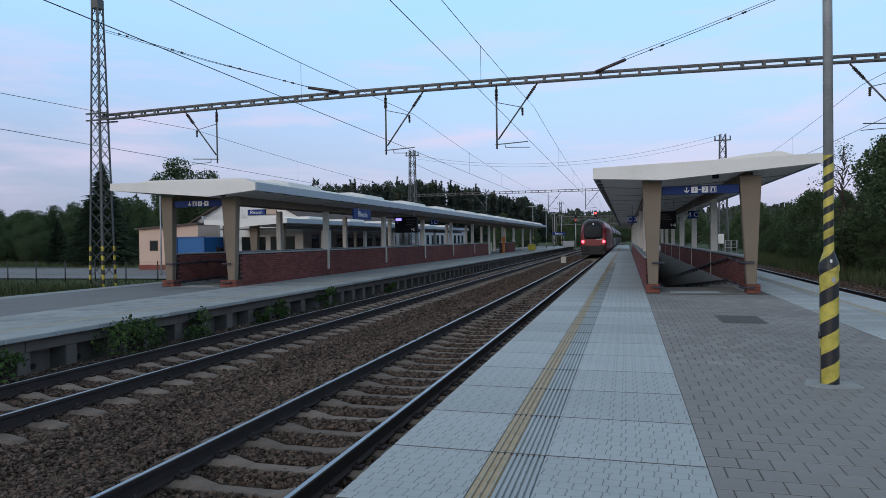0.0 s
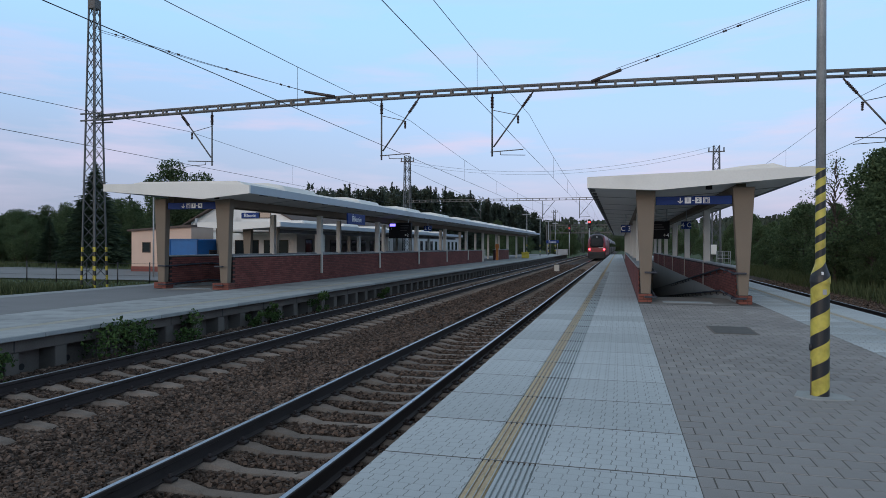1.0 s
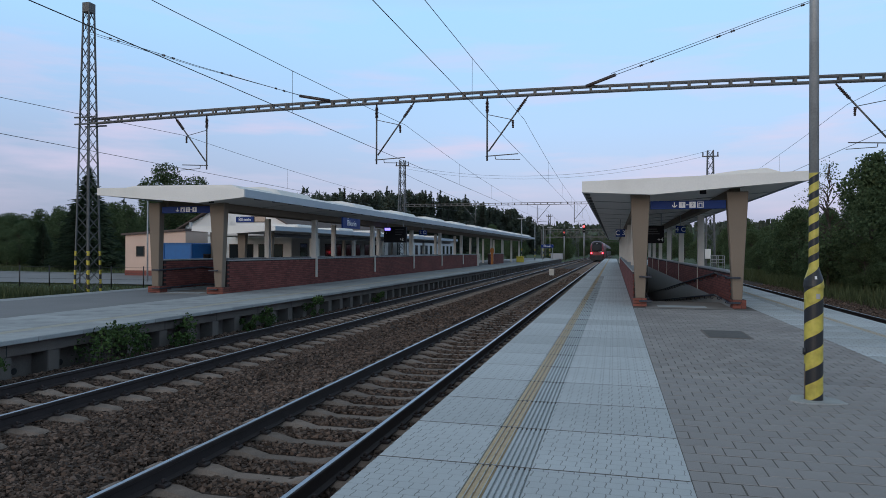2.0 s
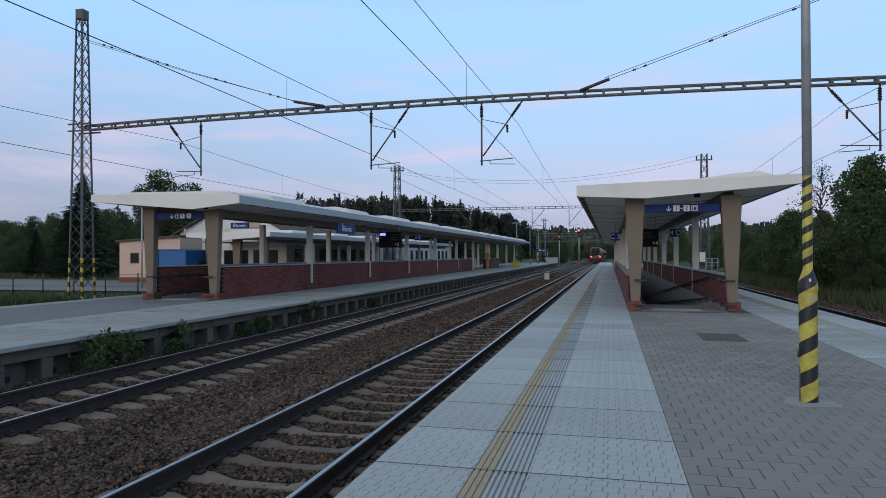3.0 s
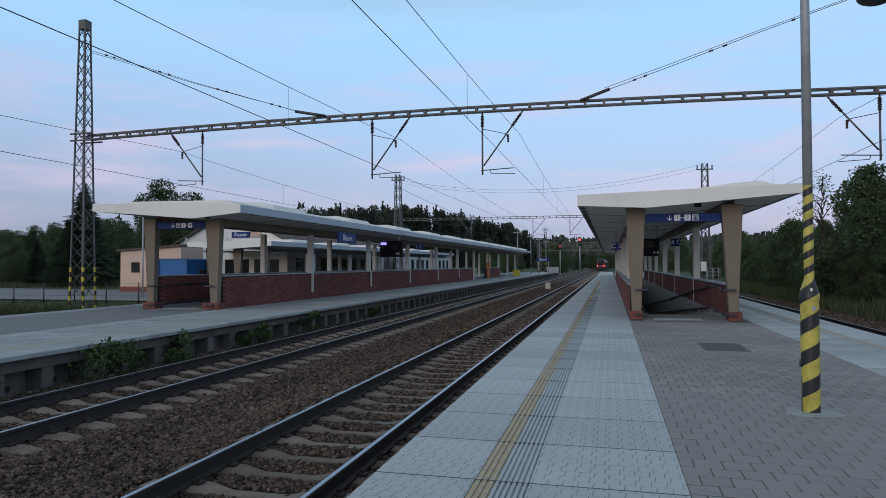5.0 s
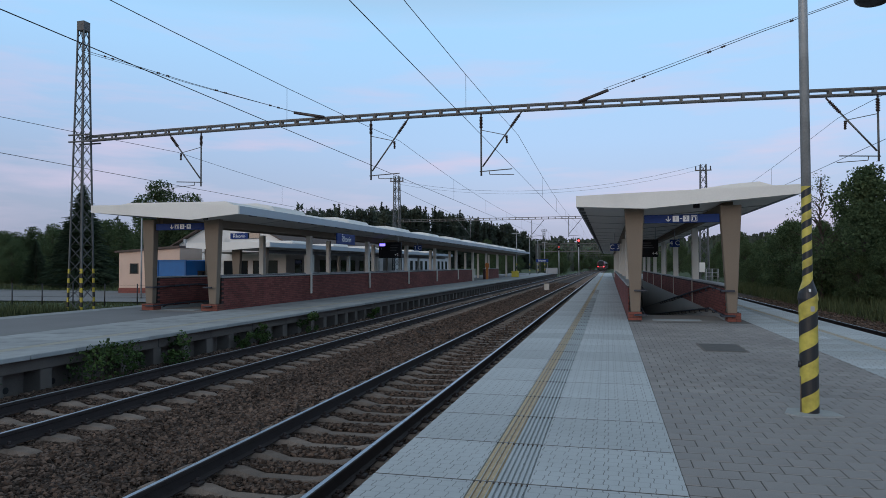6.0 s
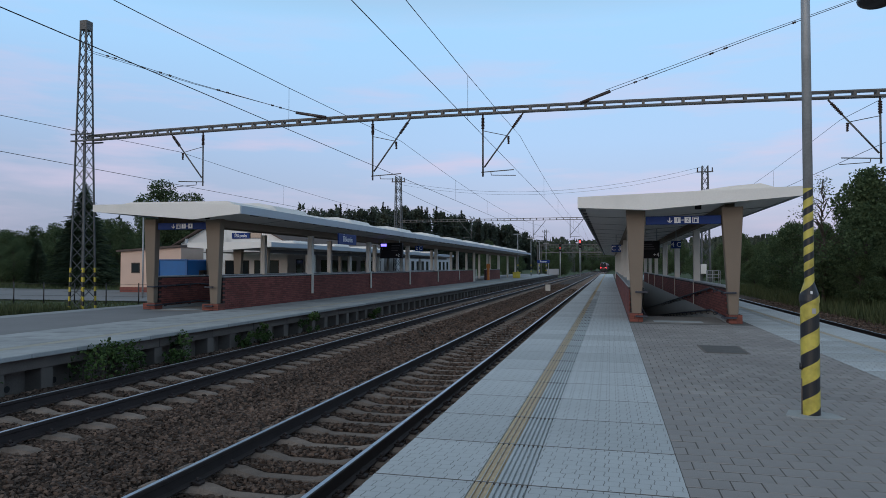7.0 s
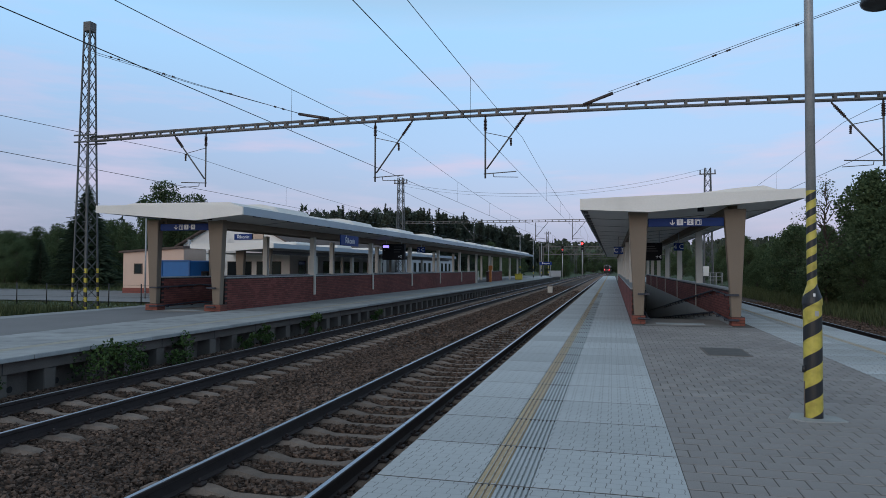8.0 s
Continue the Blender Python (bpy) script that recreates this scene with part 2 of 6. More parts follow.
M = dict(
    slab=mat("pale_concrete", (0.43, 0.465, 0.475), 0.75, var=0.10, scale=1.2, fine=90, bump=0.25, dark=(0.30, 0.32, 0.33), rand=0.06),
    paver=mat("grey_paver", (0.290, 0.272, 0.260), 0.8, var=0.12, scale=3.0, fine=120, bump=0.3, rand=0.05),
    joint=mat("joint_sand", (0.105, 0.094, 0.083), 0.95, fine=150, bump=0.2),
    concrete=mat("old_concrete", (0.150, 0.128, 0.112), 0.85, var=0.2, scale=1.5, fine=50, bump=0.3, dark=(0.13, 0.12, 0.11), spots=0.05, rand=0.08),
    dark_concrete=mat("dark_concrete", (0.15, 0.145, 0.14), 0.9, var=0.2, scale=2, fine=50, bump=0.3),
    yellow=mat("tactile_yellow", (0.47, 0.36, 0.215), 0.75, var=0.18, scale=8, fine=90, bump=0.2, dark=(0.34, 0.30, 0.22), spots=0.04),
    asphalt=mat("asphalt", (0.205, 0.205, 0.207), 0.9, var=0.12, scale=0.6, fine=140, bump=0.3, dark=(0.09, 0.09, 0.09)),
    grass=mat("grass", (0.055, 0.085, 0.03), 0.95, var=0.35, scale=0.25, fine=7, bump=0.6, dist=0.1, dark=(0.10, 0.10, 0.05), spots=0.03),
    brick=mat("red_brick", (0.17, 0.052, 0.042), 0.75, var=0.15, scale=2, fine=60, bump=0.25, rand=0.16),
    brick_light=mat("orange_brick", (0.19, 0.058, 0.040), 0.75, var=0.15, scale=3, fine=60, bump=0.25, rand=0.16),
    mortar=mat("mortar", (0.045, 0.028, 0.026), 0.9, fine=90, bump=0.2),
    cream=mat("cream_plaster", (0.62, 0.58, 0.52), 0.8, var=0.06, scale=1, fine=70, bump=0.1, dark=(0.5, 0.46, 0.41)),
    tan=mat("tan_plaster", (0.205, 0.16, 0.12), 0.8, var=0.08, scale=1, fine=90, bump=0.15),
    white=mat("white_sheet_metal", (0.80, 0.77, 0.72), 0.55, var=0.04, scale=0.8, fine=20, bump=0.05, dark=(0.70, 0.67, 0.62)),
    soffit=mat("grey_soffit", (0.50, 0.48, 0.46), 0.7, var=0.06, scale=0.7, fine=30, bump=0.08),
    fascia=mat("grey_fascia", (0.40, 0.46, 0.52), 0.45, var=0.05, scale=0.6, fine=30, bump=0.05, dark=(0.33, 0.38, 0.44)),
    darkbeam=mat("dark_beam", (0.10, 0.10, 0.105), 0.6, var=0.1),
    steel=mat("galvanised_steel", (0.38, 0.385, 0.39), 0.55, 0.3, var=0.15, scale=5, fine=60, bump=0.08),
    mast=mat("painted_lattice_steel", (0.10, 0.105, 0.11), 0.6, 0.2, var=0.2, scale=3),
    gantry=mat("gantry_steel", (0.125, 0.12, 0.117), 0.6, 0.3, var=0.15, scale=3),
    wire=mat("dark_wire", (0.035, 0.033, 0.032), 0.5, 0.5, var=0.1),
    insul=mat("brown_porcelain", (0.06, 0.04, 0.035), 0.3, var=0.1),
    rail=mat("rusty_rail", (0.042, 0.033, 0.033), 0.7, 0.3, var=0.2, scale=4, fine=60, bump=0.15),
    railhead=mat("polished_rail_head", (0.40, 0.42, 0.46), 0.3, 1.0, var=0.06, scale=3),
    sleeper=mat("concrete_sleeper", (0.20, 0.158, 0.13), 0.9, var=0.24, scale=5, fine=80, bump=0.45, rand=0.2, dark=(0.11, 0.082, 0.064), spots=0.10),
    ballast=mat("ballast_bed", (0.042, 0.027, 0.019), 0.95, var=0.35, scale=1.2, fine=28, bump=0.9, dist=0.04),
    stone=island_mat("ballast_stone", (0.026, 0.0165, 0.012), (0.170, 0.117, 0.090)),
    black=mat("black_paint", (0.022, 0.022, 0.024), 0.45, var=0.15, scale=6),
    pyellow=mat("yellow_paint", (0.55, 0.44, 0.05), 0.45, var=0.1, scale=6, dark=(0.42, 0.36, 0.09)),
    blue=mat("sign_blue", (0.010, 0.035, 0.16), 0.5, var=0.05, spec=0.2),
    signwhite=mat("sign_white", (0.80, 0.80, 0.80), 0.4, var=0.03),
    dkscreen=mat("display_black", (0.010, 0.010, 0.012), 0.6, var=0.1, spec=0.15),
    bark=mat("bark", (0.07, 0.055, 0.045), 0.95, var=0.25, scale=5, fine=30, bump=0.5),
    leaf=island_mat("leaf_green", (0.050, 0.080, 0.038), (0.140, 0.190, 0.092), 0.85, 0, leafy=0.45),
    leaf_dark=island_mat("needle_green", (0.026, 0.044, 0.028), (0.066, 0.098, 0.056), 0.85, 0, leafy=0.25),
    # distance haze is put into this green: paler and greyer than the needles
    leaf_hazed=island_mat("hazed_wood_green", (0.058, 0.074, 0.056), (0.118, 0.140, 0.102), 0.9, 0, leafy=0.4),
    weed=island_mat("weed_green", (0.018, 0.04, 0.01), (0.06, 0.11, 0.028), 0.8, 0),
    peach=mat("peach_render", (0.66, 0.47, 0.37), 0.85, var=0.06, scale=0.7),
    wallwhite=mat("white_render", (0.80, 0.78, 0.75), 0.85, var=0.05, scale=0.7, dark=(0.58, 0.56, 0.54)),
    plinth=mat("red_plinth", (0.22, 0.07, 0.055), 0.85, var=0.15),
    cblue=mat("container_blue", (0.008, 0.115, 0.33), 0.5, var=0.06),
    window=glass("window_glass", (0.02, 0.025, 0.03)),
    red=mat("train_red", (0.19, 0.013, 0.018), 0.35, var=0.06, scale=1),
    coach=mat("coach_grey_red", (0.10, 0.075, 0.078), 0.4, var=0.08, scale=1),
    trainglass=mat("train_windscreen", (0.016, 0.018, 0.021), 0.5, var=0.1, bump=0, spec=0.2),
    maroon=mat("train_dark_red", (0.035, 0.012, 0.014), 0.35, var=0.06, scale=1),
    under=mat("train_underframe", (0.025, 0.024, 0.024), 0.7, var=0.2),
    tailred=glow("tail_light_red", (1.0, 0.045, 0.07), 8.0),
    sigred=glow("signal_red", (1.0, 0.03, 0.03), 9.0),
    lcd=glow("display_blue", (0.25, 0.2, 1.0), 2.0),
    roof=mat("brown_roof", (0.10, 0.07, 0.06), 0.8, var=0.15),
    orange=mat("orange_paint", (0.5, 0.16, 0.03), 0.5, var=0.08),
)
M["paver_j"] = island_mat("grey_pavers", (0.258, 0.242, 0.230), (0.318, 0.298, 0.284), 0.8, 0.3, 120)
M["slab_cells"] = slab_mat("embossed_slab", (0.475, 0.502, 0.507), (0.18, 0.18, 0.175))
M["slab_worn"] = mat("weathered_slab", (0.34, 0.355, 0.355), 0.8, var=0.14, scale=2.2, fine=70, bump=0.25, dark=(0.21, 0.215, 0.215), spots=0.07, rand=0.12)
M["soffit_lit"] = mat("lit_grey_soffit", (0.78, 0.76, 0.74), 0.7, var=0.05, scale=0.7, fine=30, bump=0.08)
# white render for the wing, darkened in colour for the canopy's shade
M["wallshaded"] = mat("shaded_white_render", (0.50, 0.50, 0.50), 0.85, var=0.06, scale=0.7)
M["yellow_faint"] = mat("worn_yellow_concrete", (0.37, 0.35, 0.29), 0.8, var=0.12, scale=3, fine=80, bump=0.2)
M["brick_i"] = island_mat("red_brick_courses", (0.150, 0.043, 0.037), (0.235, 0.074, 0.060), 0.75, 0.2)
M["stair"] = mat("stair_concrete", (0.27, 0.25, 0.23), 0.85, var=0.12, scale=2, fine=80, bump=0.2)
M["plaster"] = mat("grey_plaster", (0.36, 0.355, 0.345), 0.8, var=0.06, scale=0.9, fine=60, bump=0.1, dark=(0.28, 0.275, 0.265))
M["darkrail"] = mat("dark_rail_paint", (0.03, 0.035, 0.05), 0.4, var=0.1)
M["dimtext"] = mat("dim_text", (0.35, 0.35, 0.36), 0.5, var=0.03)
M["dimbar"] = mat("dim_text_bar", (0.05, 0.05, 0.055), 0.5, var=0.03)
M["fasdark"] = mat("dark_grey_trim", (0.12, 0.12, 0.125), 0.6, var=0.1)
M["sigdim"] = glow("signal_red_dim", (0.6, 0.05, 0.04), 0.35)
M["brownframe"] = mat("brown_frame", (0.07, 0.045, 0.03), 0.6, var=0.1)
M["cbluedk"] = mat("container_dark_blue", (0.008, 0.085, 0.25), 0.5, var=0.06)
M["paverdark"] = mat("cover_plate", (0.10, 0.095, 0.09), 0.85, var=0.2, scale=6, fine=60, bump=0.3)
M["grassblade"] = island_mat("grass_blade", (0.038, 0.056, 0.020), (0.100, 0.115, 0.052), 0.8, 0)


# ------------------------------------------------------------------ mesh helpers
def part(name, bm, material, parent=None, label="", smooth=False):
    me = bpy.data.meshes.new(name)
    bmesh.ops.recalc_face_normals(bm, faces=bm.faces)
    if smooth:
        for f in bm.faces:
            f.smooth = True
    bm.to_mesh(me)
    bm.free()
    for m in (material if isinstance(material, (list, tuple)) else [material]):
        me.materials.append(m)
    ob = new(name, me)
    if parent is not None:
        ob.parent = parent
    if label:
        ob["label"] = label
    return ob


def thing(name, at, label, category, group="", kind="", rz=0.0):
    e = new(name)
    e.empty_display_size = 0.2
    e.matrix_basis = pose(*at, 0, 0, rz)
    return tagged(e, label, category, group, kind)


def box(bm, x0, x1, y0, y1, z0, z1, bev=0.0, mi=0):
    r = bmesh.ops.create_cube(bm, size=1.0)
    vs = r["verts"]
    for v in vs:
        v.co = Vector((x0 + (v.co.x + 0.5) * (x1 - x0), y0 + (v.co.y + 0.5) * (y1 - y0), z0 + (v.co.z + 0.5) * (z1 - z0)))
    fs = {f for v in vs for f in v.link_faces}
    for f in fs:
        f.material_index = mi
    if bev:
        es = {e for v in vs for e in v.link_edges}
        bmesh.ops.bevel(bm, geom=list(es), offset=bev, segments=1, affect="EDGES")
    return bm


def bar(bm, p0, p1, r, n=6, r1=None, mi=0):
    """A round bar from p0 to p1."""
    p0, p1 = Vector(p0), Vector(p1)
    d = p1 - p0
    q = d.to_track_quat("Z", "Y")
    rr = r if r1 is None else r1
    a = [bm.verts.new(p0 + q @ Vector((r * math.cos(2 * math.pi * i / n), r * math.sin(2 * math.pi * i / n), 0))) for i in range(n)]
    b = [bm.verts.new(p1 + q @ Vector((rr * math.cos(2 * math.pi * i / n), rr * math.sin(2 * math.pi * i / n), 0))) for i in range(n)]
    for i in range(n):
        f = bm.faces.new((a[i], a[(i + 1) % n], b[(i + 1) % n], b[i]))
        f.smooth, f.material_index = n > 5, mi
    for ring in (list(reversed(a)), b):
        bm.faces.new(ring).material_index = mi
    return bm


def strip_bar(bm, p0, p1, w, t, up=(0, 0, 1)):
    """A flat rectangular bar from p0 to p1, w wide, t thick along up."""
    p0, p1, up = Vector(p0), Vector(p1), Vector(up)
    d = (p1 - p0).normalized()
    s = d.cross(up).normalized()
    u = s.cross(d)
    c = [s * w / 2 + u * t / 2, -s * w / 2 + u * t / 2, -s * w / 2 - u * t / 2, s * w / 2 - u * t / 2]
    a, b = [bm.verts.new(p0 + k) for k in c], [bm.verts.new(p1 + k) for k in c]
    for i in range(4):
        bm.faces.new((a[i], a[(i + 1) % 4], b[(i + 1) % 4], b[i]))
    bm.faces.new(a[::-1]), bm.faces.new(b)
    return bm


def prism(bm, prof, place, mi=0):
    """Loft a closed profile [(u, v)...] through stations: place(k, u, v) for k in range(n) given as (n, fn)."""
    n, fn = place
    rings = [[bm.verts.new(fn(k, u, v)) for u, v in prof] for k in range(n)]
    m = len(prof)
    for k in range(n - 1):
        for i in range(m):
            bm.faces.new((rings[k][i], rings[k][(i + 1) % m], rings[k + 1][(i + 1) % m], rings[k + 1][i])).material_index = mi
    bm.faces.new(rings[0][::-1]).material_index = mi
    bm.faces.new(rings[-1]).material_index = mi
    return bm


def along_y(prof, y0, y1, mi=0, bm=None):
    bm = bm or bmesh.new()
    ys = (y0, y1)
    return prism(bm, prof, (2, lambda k, u, v: (u, ys[k], v)), mi)


def along_x(prof, x0, x1, mi=0, bm=None):
    bm = bm or bmesh.new()
    xs = (x0, x1)
    return prism(bm, prof, (2, lambda k, u, v: (xs[k], u, v)), mi)


def along_z(prof, z0, z1, mi=0, bm=None):
    bm = bm or bmesh.new()
    zs = (z0, z1)
    return prism(bm, prof, (2, lambda k, u, v: (u, v, zs[k])), mi)


def raw(name, verts, faces, material, parent=None, smooth=False):
    me = bpy.data.meshes.new(name)
    me.from_pydata(verts, [], faces)
    if smooth:
        me.polygons.foreach_set("use_smooth", [True] * len(me.polygons))
    me.materials.append(material)
    ob = new(name, me)
    if parent is not None:
        ob.parent = parent
    return ob


def bx(x0, x1, y0, y1, z0, z1, bev=0.0):
    return box(bmesh.new(), x0, x1, y0, y1, z0, z1, bev)


def shift(y):
    """The line bends gently to the right in the distance."""
    return 9e-6 * max(0.0, y - 20) ** 2


def dip(y):
    return -4.5e-6 * max(0.0, y - 20) ** 2


RAIL_Z = -0.55
TRACKS = (-3.35, -7.92, 7.05)
PITCH, SLEEPER_Y = 0.615, {-3.35: -0.87, -7.92: -0.795, 7.05: -0.8}    # spacing of the sleepers, and the first one on each track
PLAT_L, PLAT_R, PAVE_L = -1.62, 5.32, 0.481
LEFT_EDGE, LEFT_Z = -9.55, -0.03

# ------------------------------------------------------------------ ground
def smooth(a, b, x):
    t = min(1.0, max(0.0, (x - a) / (b - a)))
    return t * t * (3 - 2 * t)


def ground_z(x, y):
    z = -0.98
    z += 0.45 * smooth(-15.0, -19.0, x) + 0.25 * smooth(9.3, 12.0, x) + 0.5 * smooth(12, 30, x) * smooth(10, 60, y)
    z += 0.06 * noise.noise((x * 0.2, y * 0.2, 0)) * smooth(9.5, 14, abs(x))
    z += 5.0 * smooth(-38, -75, x) * smooth(100, 160, y)
    z += dip(min(y, 400)) * smooth(30, 10, abs(x))
    if 18 < y < 70 and (-0.5 < x < 3.5 or -15.5 < x < -13.5):
        z -= 4.5    # the pits of the two ramps
    r = math.hypot(x, y)
    z += 62 * smooth(700, 1700, r) * (0.85 + 0.35 * noise.noise((x * 0.0011, y * 0.0011, 3.0)))
    return z


def build_ground():
    xs = sorted({round(s * v, 2) for s in (1, -1) for v in (0, 3, 5.5, 9, 9.4, 10.5, 12, 14, 15, 16, 17, 18, 19, 22, 26, 30, 36, 44, 52, 62, 75, 90,
                                                           110, 140, 180, 250, 350, 500, 700, 900, 1100, 1300, 1500, 1700, 2000, 2600, 3500)})
    ys = [-3500, -2000, -1500, -900, -400, -150, -60, -20, 0, 5, 10, 15, 20, 25, 30, 36, 44, 52, 62, 75, 90, 110, 140, 180, 220, 260, 320, 400, 500,
          700, 900, 1100, 1300, 1500, 1700, 2000, 2600, 3500]
    v = [(x, y, ground_z(x, y)) for y in ys for x in xs]
    n = len(xs)
    f = [(j * n + i, j * n + i + 1, (j + 1) * n + i + 1, (j + 1) * n + i) for j in range(len(ys) - 1) for i in range(n - 1)]
    tagged(raw("ground", v, f, M["grass"], smooth=True), "grassy ground around the station reaching to wooded hills", "ground", kind="structure")


build_ground()


def ballast_z(x, y, cx):
    """Height of the ballast: full to the sleepers, a shallow trough between the tracks."""
    d = min(abs(x - c) for c in cx)
    heap = 0.10 * smooth(-9.15, -9.6, x) if x < -9 else 0.0    # heaped against the side platform
    return RAIL_Z - 0.243 + 0.02 * smooth(1.2, 1.4, d) - (0.09 * smooth(1.6, 2.1, d) if heap == 0 else 0.02) + heap + dip(y)


def build_ballast(name, x0, x1, cx, near):
    ys = []
    y = -8.0
    while y < 420:
        ys.append(y)
        y += 0.07 if near and 2.5 < y < 16 else (0.3 if y < 60 else 6.0)
    xs = np.arange(x0, x1 + 0.001, 0.075 if near else 0.3)
    v = []
    for y in ys:
        for x in xs:
            z = ballast_z(x, y, cx)
            if y < 60:
                z += 0.022 * noise.noise((x * 9, y * 9, 1.0)) + 0.02 * noise.noise((x * 2.3, y * 2.3, 5.0))
            v.append((x + shift(y), y, z))
    n = len(xs)
    f = [(j * n + i, j * n + i + 1, (j + 1) * n + i + 1, (j + 1) * n + i) for j in range(len(ys) - 1) for i in range(n - 1)]
    return tagged(raw(name, v, f, M["ballast"]), "brown-grey crushed stone ballast bed under the tracks", "ballast", kind="structure")


build_ballast("ballast_bed", -9.65, -1.5, TRACKS[:2], True)
build_ballast("ballast_bed_far_track", 5.25, 11.4, TRACKS[2:], False)


def stones(name, x0, x1, y0, y1, per_m2, size, cx, seed, z_extra=0.0):
    """Loose ballast stones, joined: irregular eight-cornered lumps."""
    rng = np.random.default_rng(seed)
    cnt = int((x1 - x0) * (y1 - y0) * per_m2)
    base = np.array([[-1, -1, -1], [1, -1, -1], [1, 1, -1], [-1, 1, -1], [-1, -1, 1], [1, -1, 1], [1, 1, 1], [-1, 1, 1]], float)
    quads = np.array([[0, 3, 2, 1], [4, 5, 6, 7], [0, 1, 5, 4], [1, 2, 6, 5], [2, 3, 7, 6], [3, 0, 4, 7]])
    verts, k = [], 0
    px, py = rng.uniform(x0, x1, cnt), rng.uniform(y0, y1, cnt)
    for x, y in zip(px, py):
        c = min(cx, key=lambda q: abs(x - q))
        if abs(x - c) < 1.34 and abs((y - SLEEPER_Y[c] + PITCH / 2) % PITCH - PITCH / 2) < 0.13:
            continue
        s = size * rng.uniform(0.55, 1.25)
        b = base * rng.uniform(0.25, 1.25, (8, 3)) * np.array([1, rng.uniform(0.6, 1), rng.uniform(0.5, 0.8)]) * s * 0.5
        a, tip = rng.uniform(0, 6.28), rng.uniform(-0.9, 0.9)
        rz = np.array([[math.cos(a), -math.sin(a), 0], [math.sin(a), math.cos(a), 0], [0, 0, 1]])
        rx = np.array([[1, 0, 0], [0, math.cos(tip), -math.sin(tip)], [0, math.sin(tip), math.cos(tip)]])
        verts.append(b @ (rz @ rx).T + np.array([x, y, ballast_z(x, y, cx) + rng.uniform(-0.004, 0.022) + z_extra]))
    cnt = len(verts)
    v = np.concatenate(verts)
    f = (quads[None] + 8 * np.arange(cnt)[:, None, None]).reshape(-1, 4)
    ob = raw(name, v.tolist(), f.tolist(), M["stone"])
    return tagged(ob, "loose crushed ballast stones in brown and grey", "ballast stones", kind="stuff")


stones("ballast_stones", -9.6, -1.65, 3.0, 9.5, 900, 0.054, TRACKS[:2], 1)
stones("ballast_stones", -9.6, -1.65, 9.5, 18.0, 480, 0.062, TRACKS[:2], 2)
stones("ballast_stones", -9.6, -1.65, 18.0, 45.0, 110, 0.08, TRACKS[:2], 3)
stones("ballast_stones", -9.6, -1.65, 45.0, 85.0, 26, 0.12, TRACKS[:2], 4)
stones("ballast_stones", 5.6, 11.3, 12.0, 50.0, 75, 0.09, TRACKS[2:], 5)


# ------------------------------------------------------------------ tracks
def rail_profile():
    h = [(0.062, -0.172), (0.062, -0.160), (0.012, -0.143), (0.009, -0.055), (0.034, -0.040), (0.036, -0.006), (0.028, 0.0)]
    return h + [(-a, b) for a, b in reversed(h)]


